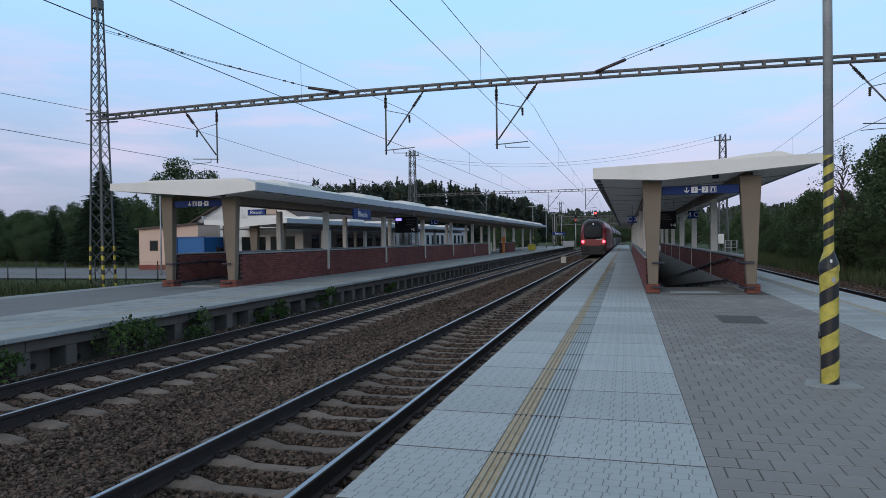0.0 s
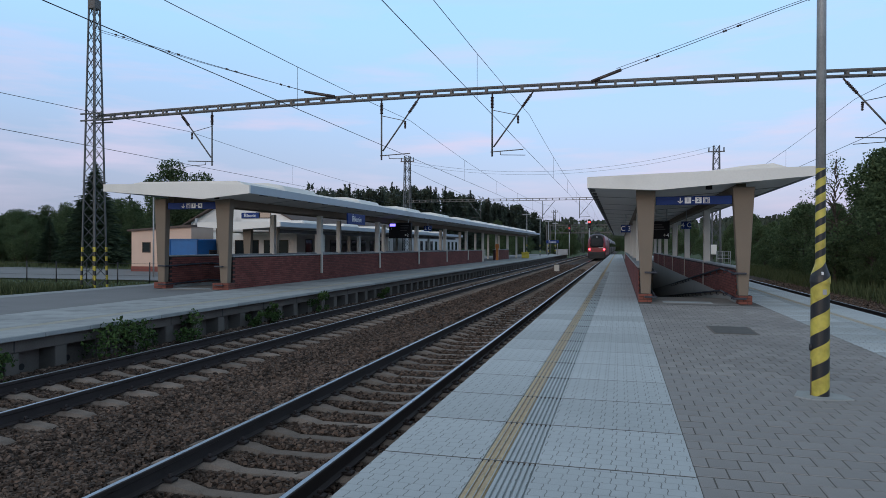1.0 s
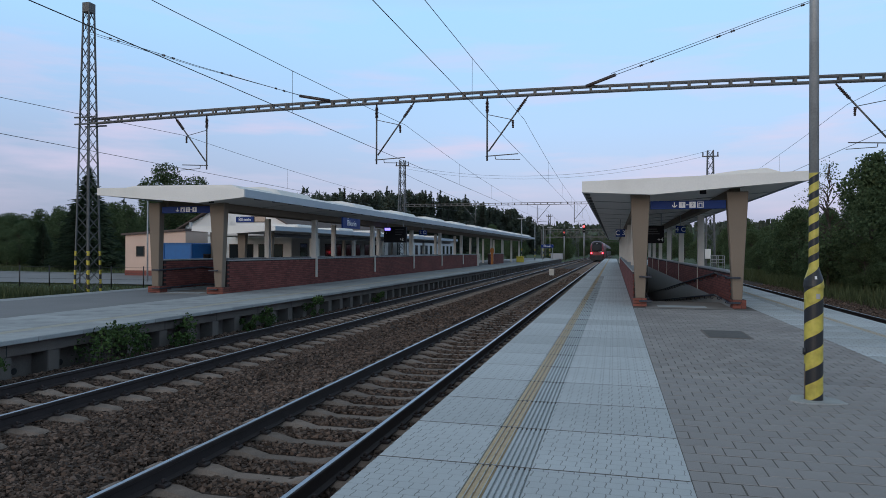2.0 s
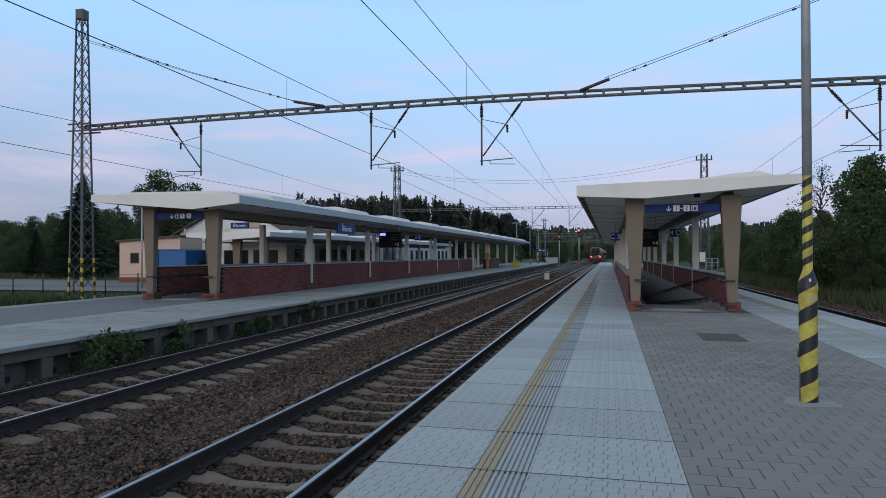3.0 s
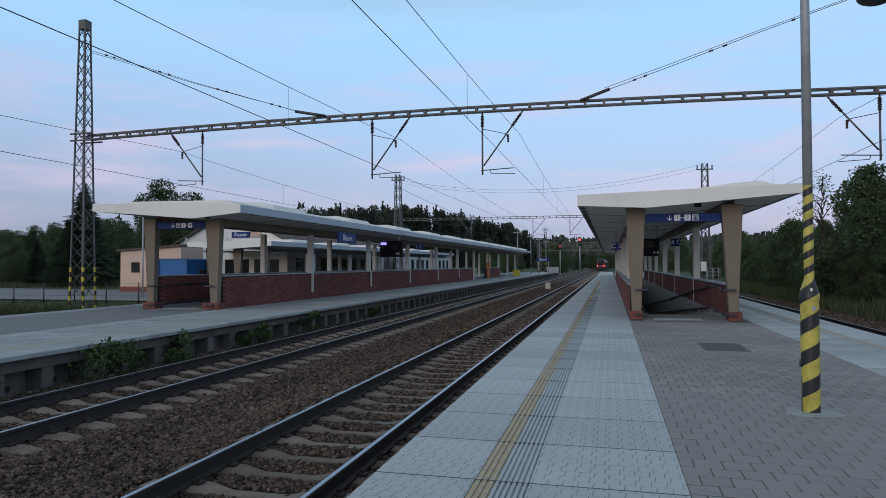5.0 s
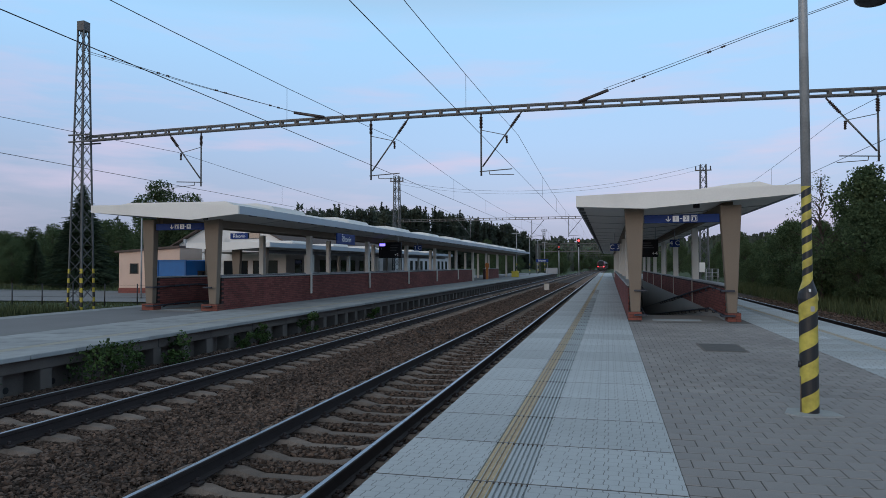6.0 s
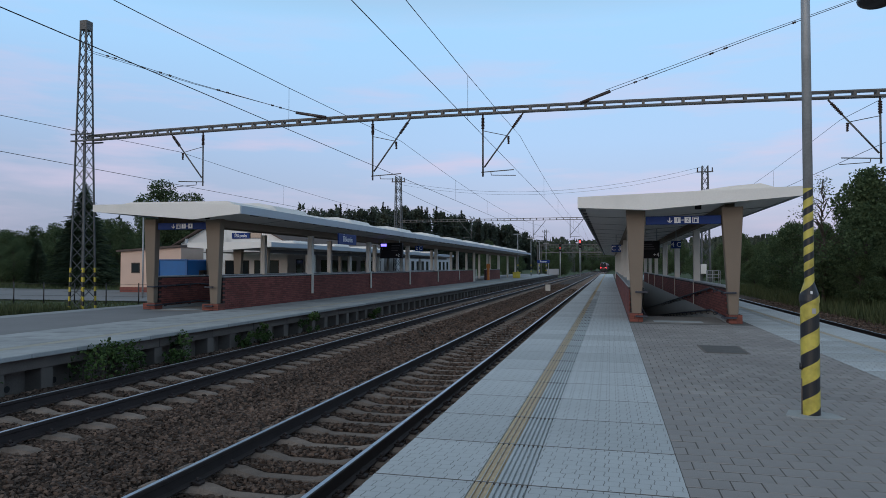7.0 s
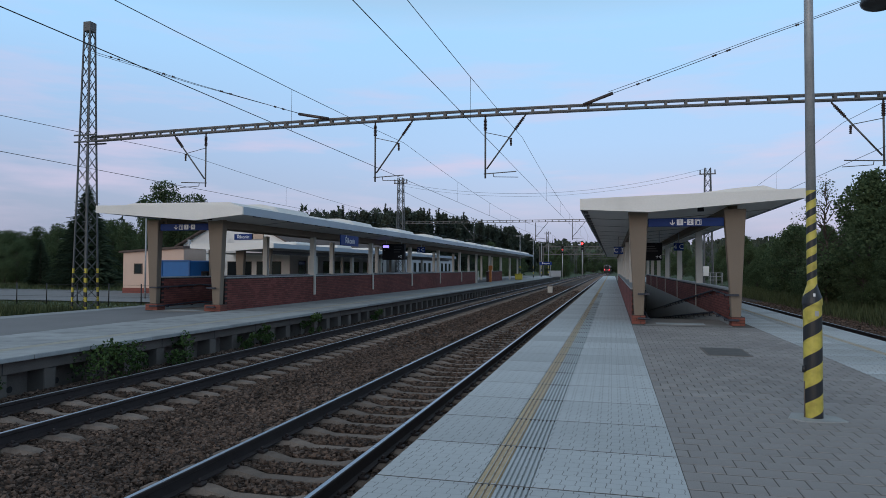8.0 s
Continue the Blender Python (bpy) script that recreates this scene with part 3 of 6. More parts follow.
def build_track(name, c, label):
    t = thing(name, (c, 0, RAIL_Z), label, "railway track", kind="structure")
    ys = [-8, 3, 20] + list(range(30, 430, 10))
    for s in (-0.755, 0.755):
        prof = rail_profile()
        bm = bmesh.new()
        prism(bm, prof, (len(ys), lambda k, u, v: (s + u + shift(ys[k]), ys[k], v + dip(ys[k]))))
        part("rail", bm, M["rail"], t, "rusty brown steel rail")
        bm = bmesh.new()
        head = [(0.024, 0.0005), (0.018, 0.003), (-0.018, 0.003), (-0.024, 0.0005)]
        prism(bm, head, (len(ys), lambda k, u, v: (s + u + shift(ys[k]), ys[k], v + dip(ys[k]))))
        part("running_surface", bm, M["railhead"], t, "polished shiny top of the rail")
    # the sleeper: deep under the rails, hollowed in the middle, sloped ends
    bm = bmesh.new()
    st = [(-1.30, 0.105, -0.03), (-1.22, 0.125, 0.0), (-0.98, 0.145, 0.022), (-0.55, 0.145, 0.020), (-0.30, 0.115, -0.035), (0.30, 0.115, -0.035),
          (0.55, 0.145, 0.020), (0.98, 0.145, 0.022), (1.22, 0.125, 0.0), (1.30, 0.105, -0.03)]
    rings = []
    for x, w, z in st:
        rings.append([bm.verts.new((x, yy, zz)) for yy, zz in ((-w, -0.15), (w, -0.15), (w * 0.98, z - 0.035), (w * 0.62, z), (-w * 0.62, z), (-w * 0.98, z - 0.035))])
    for a, b in zip(rings, rings[1:]):
        for i in range(6):
            bm.faces.new((a[i], a[(i + 1) % 6], b[(i + 1) % 6], b[i]))
    bm.faces.new(rings[0][::-1]), bm.faces.new(rings[-1])
    me = None
    fast = None
    n_near = 110
    for k in range(n_near):
        y = SLEEPER_Y[c] + PITCH * k
        if me is None:
            ob = part("sleeper", bm, M["sleeper"], t)
            me = ob.data
        else:
            ob = new("sleeper", me)
            ob.parent = t
        ob.location = (shift(y), y, -0.195 + dip(y))
        if 2 < y < 26:
            for s in (-0.755, 0.755):
                if fast is None:
                    b2 = bmesh.new()
                    box(b2, -0.15, -0.064, -0.05, 0.05, -0.172, -0.140, 0.008)
                    box(b2, 0.064, 0.15, -0.05, 0.05, -0.172, -0.140, 0.008)
                    for q in (-1, 1):
                        bar(b2, (q * 0.095, 0, -0.15), (q * 0.095, 0, -0.10), 0.018)
                        bar(b2, (q * 0.11, -0.04, -0.135), (q * 0.05, -0.045, -0.145), 0.009)
                        bar(b2, (q * 0.11, 0.04, -0.135), (q * 0.05, 0.045, -0.145), 0.009)
                    fo = part("rail_clip", b2, M["rail"], t, "rusty rail fastening")
                    fast = fo.data
                else:
                    fo = new("rail_clip", fast)
                    fo.parent = t
                fo.location = (s + shift(y), y, dip(y))
    v, f = [], []
    for k in range(n_near, 545):
        y = SLEEPER_Y[c] + PITCH * k
        o = len(v)
        x0, z0 = shift(y), dip(y) - 0.195
        v += [(x0 + sx, y + sy, z0 + zz) for zz, h in ((-0.08, 1), (0.01, 0.8)) for sx, sy in ((-1.3, -0.13 * h), (1.3, -0.13 * h), (1.3, 0.13 * h), (-1.3, 0.13 * h))]
        f += [(o + 4, o + 5, o + 6, o + 7), (o, o + 1, o + 5, o + 4), (o + 1, o + 2, o + 6, o + 5), (o + 3, o, o + 4, o + 7)]
    tagged(raw("far_sleepers", v, f, M["sleeper"], t), "rows of far concrete sleepers", kind="stuff")
    return t


build_track("track_1", TRACKS[0], "railway track with polished rails on concrete sleepers beside the platform")
build_track("track_2", TRACKS[1], "second railway track on concrete sleepers in ballast")
build_track("track_3", TRACKS[2], "railway track along the grassy bank")


# ------------------------------------------------------------------ platforms
P_END = 128.0


def pavers_joined(x0, x1, y0, y1, sx, sy, z, name, parent):
    v, f = [], []
    rng = random.Random(5)
    ny = int((y1 - y0) / sy)
    for j in range(ny):
        off = (j % 2) * sx / 2
        x = x0 - off
        while x < x1 - 0.02:
            a, b = max(x, x0) + 0.0035, min(x + sx, x1) - 0.0035
            if b - a > 0.03:
                c, d = y0 + j * sy + 0.006, y0 + (j + 1) * sy - 0.006
                h = z + rng.uniform(-0.0015, 0.0015)
                o = len(v)
                v += [(a, c, z - 0.02), (b, c, z - 0.02), (b, d, z - 0.02), (a, d, z - 0.02), (a + .004, c + .004, h), (b - .004, c + .004, h), (b - .004, d - .004, h), (a + .004, d - .004, h)]
                f += [(o + 4, o + 5, o + 6, o + 7), (o, o + 1, o + 5, o + 4), (o + 1, o + 2, o + 6, o + 5), (o + 2, o + 3, o + 7, o + 6), (o + 3, o, o + 4, o + 7)]
            x += sx
    return raw(name, v, f, M["paver_j"], parent)


def build_platform_right():
    t = thing("platform_island", (0, 0, 0), "island platform of pale concrete slabs and grey pavers with brick canopy walls", "platform", kind="structure")
    bm = bx(PLAT_L + 0.22, PLAT_R - 0.22, -8, 17.9, -1.1, -0.13)
    box(bm, PLAT_L + 0.22, 0.80, 17.9, P_END, -1.1, -0.13)
    box(bm, 2.96, PLAT_R - 0.22, 17.9, P_END, -1.1, -0.13)
    box(bm, 0.80, 2.96, 62.3, P_END, -1.1, -0.13)
    part("platform_wall", bm, M["dark_concrete"], t)
    bm = bx(PAVE_L, PLAT_R - 1.9, -8, 17.9, -0.13, -0.0035)
    box(bm, PAVE_L, 0.8, 17.9, P_END, -0.13, -0.0035)
    box(bm, 2.96, PLAT_R - 1.9, 17.9, P_END, -0.13, -0.0035)
    box(bm, 0.8, 2.96, 62.3, P_END, -0.13, -0.0035)
    part("bedding", bm, M["joint"], t)
    # edge slabs: an outer plain field, a yellow ribbed warning strip, a grooved guiding strip, an inner field
    shared = {}
    for side in (0, 1):
        for k in range(-6, 128):
            y = 0.47 + k
            key = side if k < 30 else 2 + side
            if key not in shared:
                sg = 1 if side == 0 else -1
                b = bmesh.new()

                def fld(u0, u1, z1, mi, bev=0.006):
                    a, c = (u0, u1) if sg == 1 else (-u1, -u0)
                    box(b, a, c, 0.011, 0.989, -0.125, z1, bev, mi)
                fld(0.0, 0.715, 0.0, 0, 0.002)
                fld(0.716, 0.855, -0.012, 1, 0)
                fld(0.856, 1.085, -0.016, 2, 0)
                fld(1.086, (2.10, 1.90)[side], 0.0, 0, 0.002)
                if k < 30:
                    for q in range(3):
                        u = 0.725 + 0.045 * q
                        fld(u, u + 0.032, 0.001, 1, 0.004)
                    for q in range(6):
                        u = 0.864 + 0.0375 * q
                        fld(u, u + 0.024, 0.001, 2, 0.004)
                ob = part("edge_slab", b, [M["slab_cells"], M["yellow"], M["slab"]], t)
                shared[key] = ob.data
            else:
                ob = new("edge_slab", shared[key])
                ob.parent = t
            ob.location = (PLAT_L if side == 0 else PLAT_R, y, 0)
            if k < 40:
                xa = PLAT_L if side == 0 else PLAT_R - 1.9
                if ("joint", side) not in shared:
                    jo = part("joint_strip", bx(0.01, (2.09, 1.89)[side], -0.0105, 0.0105, -0.1, -0.0015), M["joint"], t)
                    shared["joint", side] = jo.data
                else:
                    jo = new("joint_strip", shared["joint", side])
                    jo.parent = t
                jo.location = (xa, y, 0)
    return t


def build_platform_left():
    t = thing("platform_side", (0, 0, LEFT_Z), "side platform with an overhanging pale concrete edge on precast blocks", "platform", kind="structure")
    bm = bmesh.new()
    for a, b, c, d in ((-17.6, LEFT_EDGE - 3.21, -8, 19.4), (-17.6, -15.5, 19.4, 62.3), (-12.9, LEFT_EDGE - 3.21, 19.4, 62.3), (-17.6, LEFT_EDGE - 3.21, 62.3, P_END + 2)):
        box(bm, a, b, c, d, -0.5, -0.004)
    part("paved_deck", bm, M["asphalt"], t)
    part("back_kerb", bx(-17.65, -16.9, -8, P_END + 2, -0.3, 0.002, 0.004), M["slab_worn"], t, "pale concrete kerb strip")
    bm = bx(-12.9, LEFT_EDGE - 0.75, -8, P_END + 2, -1.0, -0.2)
    box(bm, -17.5, -12.9, -8, 19.4, -1.0, -0.51)
    part("platform_wall", bm, M["dark_concrete"], t)
    b = bmesh.new()
    box(b, -3.2, -2.104, 0.004, 0.996, -0.16, 0.0, 0.004, 0)
    box(b, -2.1, -1.15, 0.004, 0.996, -0.16, 0.0, 0.006, 0)
    box(b, -1.149, -0.84, 0.004, 0.996, -0.16, -0.004, 0, 1)
    box(b, -0.839, 0.0, 0.004, 0.996, -0.085, 0.0, 0.010, 0)
    me = None
    for k in range(-6, 130):
        if me is None:
            ob = part("edge_slab", b, [M["slab_worn"], M["yellow_faint"]], t)
            me = ob.data
        else:
            ob = new("edge_slab", me)
            ob.parent = t
        ob.location = (LEFT_EDGE, k + 0.3, 0)
    # precast blocks carrying the edge
    b = bmesh.new()
    box(b, -0.60, -0.20, -0.13, 0.13, -0.95, -0.301, 0.015)
    me = None
    for k in range(-2, 130):
        if me is None:
            ob = part("support_block", b, M["concrete"], t)
            me = ob.data
        else:
            ob = new("support_block", me)
            ob.parent = t
        ob.location = (LEFT_EDGE, k + 0.83, 0)
    part("edge_beam", bx(LEFT_EDGE - 0.6, LEFT_EDGE - 0.17, -8, P_END + 2, -0.30, -0.09), M["concrete"], t)
    for k in range(-4, 40):
        part("beam_joint", bx(LEFT_EDGE - 0.172, LEFT_EDGE - 0.168, 2 * k + .82, 2 * k + .84, -0.30, -0.09), M["under"], t)
    for k in range(-2, 130):
        b = bx(LEFT_EDGE - 0.78, LEFT_EDGE - 0.56, k + 0.965, k + 1.695, -0.95, -0.301)
        p = part("recess_panel", b, M["concrete"], t)
        if k < 45:
            part("hole", bar(bmesh.new(), (LEFT_EDGE - 0.57, k + 1.33, -0.64), (LEFT_EDGE - 0.554, k + 1.33, -0.64), 0.06, 10), M["under"], p)
    return t


right_platform = build_platform_right()
left_platform = build_platform_left()
pv = pavers_joined(PAVE_L, PLAT_R - 1.9, 8.1, 17.9, 0.2, 0.2, 0.0, "pavers", right_platform)
tagged(pv, "grey concrete pavers in running bond", kind="stuff")


def pavers_single(x0, x1, y0, y1, s, parent):
    """The pavers nearest the eye, each a piece of its own."""
    shared = {}
    for j in range(int(round((y1 - y0) / s))):
        x = x0 - (j % 2) * s / 2
        while x < x1 - 0.02:
            a, b = max(x, x0), min(x + s, x1)
            w = round(b - a, 3)
            if w not in shared:
                bm = bmesh.new()
                box(bm, 0.0035, w - 0.0035, 0.0055, s - 0.0055, -0.05, 0.0)
                top = [e for e in bm.edges if all(v.co.z > -0.01 for v in e.verts)]
                bmesh.ops.bevel(bm, geom=top, offset=0.004, segments=1, affect="EDGES")
                ob = part("paver", bm, M["paver"], parent)
                shared[w] = ob.data
            else:
                ob = new("paver", shared[w])
                ob.parent = parent
            ob.matrix_basis = pose(a, y0 + j * s, random.uniform(-0.0015, 0.0015), random.uniform(-.3, .3), random.uniform(-.3, .3))
            x += s


pavers_single(PAVE_L, PLAT_R - 1.9, 3.7, 8.1, 0.2, right_platform)
pv = pavers_joined(PAVE_L, PLAT_R - 1.9, -6.3, 3.7, 0.2, 0.2, 0.0, "pavers", right_platform)
tagged(pv, "grey concrete pavers in running bond", kind="stuff")


# ------------------------------------------------------------------ canopies
def build_canopy(name, label, x, zb, zt, y0, y1, cols, post_x, walls, wall_h, first_y, step, n_post, track_side, z0):
    """A butterfly roof on two rows of posts. x: outer, valley, outer; zb: underside there; zt: top edge there."""
    t = thing(name, (0, 0, 0), label, "platform canopy")
    # white front fascia, deep at the valley
    def fas(y, d, nm):
        bm = bmesh.new()
        prof = [(x[0], zb[0]), (x[1], zb[1]), (x[2], zb[2]), (x[2], zt[2]), (x[1], zt[1]), (x[0], zt[0])]
        along_y(prof, y, y + d, bm=bm)
        part(nm, bm, M["white"], t, "white sheet-metal fascia")
    fas(y0, 0.08, "front_fascia")
    fas(y1 - 0.08, 0.08, "end_fascia")
    # roof slab
    bm = bmesh.new()
    prof = [(x[0] + .03, zb[0] + .04), (x[1], zb[1] + .04), (x[2] - .03, zb[2] + .04), (x[2] - .03, zt[2] - .03), (x[1], zt[1] - .06), (x[0] + .03, zt[0] - .03)]
    along_y(prof, y0 + 0.081, y1 - 0.081, bm=bm)
    # two tones of one soffit: how lit each canopy is goes into the colour
    part("roof_slab", bm, M["soffit"] if track_side > 0 else M["soffit_lit"], t, "grey panelled soffit")
    # edge fascias along both sides
    for i, s in ((0, -1), (2, 1)):
        a, b_ = sorted((x[i], x[i] - s * 0.03))
        part("side_fascia", bx(a, b_, y0 + 0.081, y1 - 0.081, zb[i], zt[i]), M["fascia"], t, "grey-blue metal side fascia")
    # cross beams and the long beam over the posts
    for px in post_x:
        zz = zb[1] + abs(px - x[1]) / (abs(x[2] - x[1]) if px > x[1] else abs(x[0] - x[1])) * ((zb[2] if px > x[1] else zb[0]) - zb[1])
        part("long_beam", bx(px - 0.12, px + 0.12, first_y + 0.2, y1 - 1.0, zz - 0.2, zz + 0.05), M["tan"], t)
    # posts
    for px in post_x:
        for k in range(1, n_post):
            y = first_y + k * step
            if y < y1 - 1:
                part("post", bx(px - 0.11, px + 0.11, y - 0.11, y + 0.11, z0 + (wall_h if y < walls[1] else 0.0), zb[1] - 0.12, 0.012), M["cream"], t, "cream painted post")
    # front pillars, wider towards the top, each on a brick foot
    for (ta, tb, ba, bb) in cols:
        zz = zb[1] + 0.10
        bm = bmesh.new()
        v = [bm.verts.new(c) for c in ((ba, first_y - .11, z0 + .2), (bb, first_y - .11, z0 + .2), (bb, first_y + .11, z0 + .2), (ba, first_y + .11, z0 + .2),
                                       (ta, first_y - .14, zz), (tb, first_y - .14, zz), (tb, first_y + .14, zz), (ta, first_y + .14, zz))]
        for q in ((0, 3, 2, 1), (4, 5, 6, 7), (0, 1, 5, 4), (1, 2, 6, 5), (2, 3, 7, 6), (3, 0, 4, 7)):
            bm.faces.new([v[i] for i in q])
        bmesh.ops.bevel(bm, geom=list(bm.edges), offset=0.015, segments=1, affect="EDGES")
        part("pillar", bm, M["tan"], t, "tan plastered tapered pillar")
    return t


XR, ZBR, ZTR = (-0.81, 0.93, 4.54), (2.98, 2.89, 3.17), (3.26, 3.31, 3.40)
XL, ZBL, ZTL = (-17.0, -13.15, -11.42), (3.30, 2.98, 3.14), (3.54, 3.50, 3.40)
R_Y, L_Y = 18.45, 20.0
canopy_r = build_canopy("platform_canopy", "butterfly canopy with white fascia on tan pillars over the ramp", XR, ZBR, ZTR, 17.6, 92.0,
                        [(0.42, 0.92, 0.56, 0.80), (2.80, 3.32, 2.96, 3.18)], (0.72, 3.05), (18.6, 62.0), 0.92, R_Y, 7.2, 10, -1, 0.0)
canopy_l = build_canopy("platform_canopy", "long butterfly canopy with white fascia on tan pillars over brick walls", XL, ZBL, ZTL, 18.9, 99.0,
                        [(-15.74, -15.27, -15.6, -15.34), (-13.32, -12.74, -13.12, -12.86)], (-15.3, -12.98), (20.0, 62.0), 1.1, L_Y, 7.35, 11, 1, LEFT_Z)


def brick_wall(name, label, x0, x1, y0, y1, z0, z1, face, near_y):
    """A running-bond wall along y: a mortar core, bricks on the face that shows, a metal cap."""
    t = thing(name, (0, 0, 0), label, "brick wall")
    part("core", bx(x0 + 0.018, x1 - 0.018, y0, y1, z0, z1 - 0.03), M["mortar"], t)
    part("cap", bx(x0 - 0.03, x1 + 0.03, y0 - 0.02, y1, z1 - 0.03, z1 + 0.015, 0.008), M["steel"], t, "grey metal coping")
    rows = int((z1 - z0 - 0.03) / 0.077)
    v, f = [], []
    for side in face:
        xf = x1 if side > 0 else x0
        for r in range(rows):
            y = y0 + (0.13 if r % 2 else 0.0) - 0.0
            while y < y1 - 0.05:
                b = min(y + 0.25, y1)
                o = len(v)
                xa, xb = (xf - 0.04, xf) if side > 0 else (xf, xf + 0.04)
                za, zc = z0 + r * 0.077, z0 + r * 0.077 + 0.062
                v += [(xx, yy, zz) for zz in (za, zc) for xx, yy in ((xa, y), (xb, y), (xb, b), (xa, b))]
                f += [(o, o + 3, o + 2, o + 1), (o + 4, o + 5, o + 6, o + 7), (o, o + 1, o + 5, o + 4), (o + 1, o + 2, o + 6, o + 5), (o + 2, o + 3, o + 7, o + 6), (o + 3, o, o + 4, o + 7)]
                y += 0.26
    ob = raw("bricks", v, f, M["brick_i"], t)
    tagged(ob, "red-brown bricks in running bond", kind="stuff")
    return t


for a, b in ((0.5, 0.74), (2.94, 3.18)):
    brick_wall("brick_wall", "low red brick parapet wall beside the ramp with metal coping", a, b, R_Y + 0.2, 62, 0, 0.92, (-1,), 30)
brick_wall("brick_wall", "low red brick parapet wall under the canopy with metal coping", -13.08, -12.82, L_Y + 0.2, 63, LEFT_Z, 1.1, (1,), 35)
brick_wall("brick_wall", "low red brick parapet wall under the canopy with metal coping", -15.6, -15.34, L_Y + 0.2, 63, LEFT_Z, 1.1, (1,), 35)
# ------------------------------------------------------------------ overhead line
def lattice(bm, x, y, z0, z1, w0, w1, leg=0.035, n=16, diag=0.014):
    """A square lattice mast: four legs and crossed diagonals on every side."""
    def c(i, t):
        w = w0 + (w1 - w0) * t
        sx, sy = ((-1, -1), (1, -1), (1, 1), (-1, 1))[i % 4]
        return Vector((x + sx * w / 2, y + sy * w / 2, z0 + (z1 - z0) * t))
    for i in range(4):
        strip_bar(bm, c(i, 0), c(i, 1), leg * 2, leg * 2, (0, 1, 0))
    for k in range(n):
        a, b = k / n, (k + 1) / n
        for i in range(4):
            bar(bm, c(i, a), c(i + 1, b), diag, 4)
            bar(bm, c(i + 1, a), c(i, b), diag, 4)
    return bm


G_Y = 24.7


def ring(bm, p0, p1, n, r):
    """A ribbed insulator, turned in one piece."""
    p0, p1 = Vector(p0), Vector(p1)
    q = (p1 - p0).to_track_quat("Z", "Y")
    rs = []
    for k in range(2 * n + 1):
        rr = r if k % 2 else r * 0.5
        c = p0.lerp(p1, k / (2 * n))
        rs.append([bm.verts.new(c + q @ Vector((rr * math.cos(0.7854 * i), rr * math.sin(0.7854 * i), 0))) for i in range(8)])
    for a, b in zip(rs, rs[1:]):
        for i in range(8):
            bm.faces.new((a[i], a[(i + 1) % 8], b[(i + 1) % 8], b[i]))
    bm.faces.new(rs[0][::-1]), bm.faces.new(rs[-1])


def beam_z(x):
    """The beam is cambered: highest over the tracks."""
    return 7.35 - 0.00075 * (x + 6) ** 2


def catenary_support(xt, s, name="catenary_support"):
    """A drop tube under the gantry with a raking strut and a steady arm reaching sideways (s) to the wire."""
    t = thing(name, (xt, G_Y, 0), "steel drop tube with raking strut, insulators and steady arm", "catenary support", "supports under the gantry")
    top = beam_z(xt) - 0.13
    part("drop_tube", bar(bmesh.new(), (0, 0, 4.85), (0, 0, top - 0.55), 0.035), M["gantry"], t)
    b = bmesh.new()
    ring(b, (0, 0, top - 0.55), (0, 0, top - 0.12), 8, 0.075)
    bar(b, (0, 0, top - 0.55), (0, 0, top + 0.02), 0.035)
    part("insulator", b, M["insul"], t, "brown ribbed insulator")
    a0, a1 = Vector((0.05 * s, 0, 5.2)), Vector((1.55 * s, 0, top))
    part("strut", bar(bmesh.new(), a0, a0.lerp(a1, 0.72), 0.03), M["gantry"], t)
    b = bmesh.new()
    ring(b, a0.lerp(a1, 0.72), a0.lerp(a1, 0.94), 8, 0.07)
    bar(b, a0.lerp(a1, 0.72), a1, 0.03)
    part("insulator", b, M["insul"], t, "brown ribbed insulator")
    q = a0.lerp(a1, 0.58)
    part("stay", bar(bmesh.new(), (0, 0, top - 0.62), q, 0.014, 5), M["gantry"], t)
    part("steady_arm", bar(bmesh.new(), (-0.06 * s, 0, 5.02), (1.18 * s, 0, 5.08), 0.02, 5), M["gantry"], t)
    b = bar(bmesh.new(), (0.3 * s, 0, 5.04), (0.32 * s, 0, 4.9), 0.015, 5)
    bar(b, (0.32 * s, 0, 4.9), (1.25 * s, 0, 4.86), 0.014, 5)
    part("registration_arm", b, M["gantry"], t)
    b = bmesh.new()
    ring(b, q + Vector((0.06 * s, 0, -0.02)), q + Vector((0.06 * s, 0, -0.32)), 5, 0.05)
    bar(b, q, q + Vector((0.06 * s, 0, -0.32)), 0.012, 4)
    part("messenger_insulator", b, M["insul"], t)
    return t


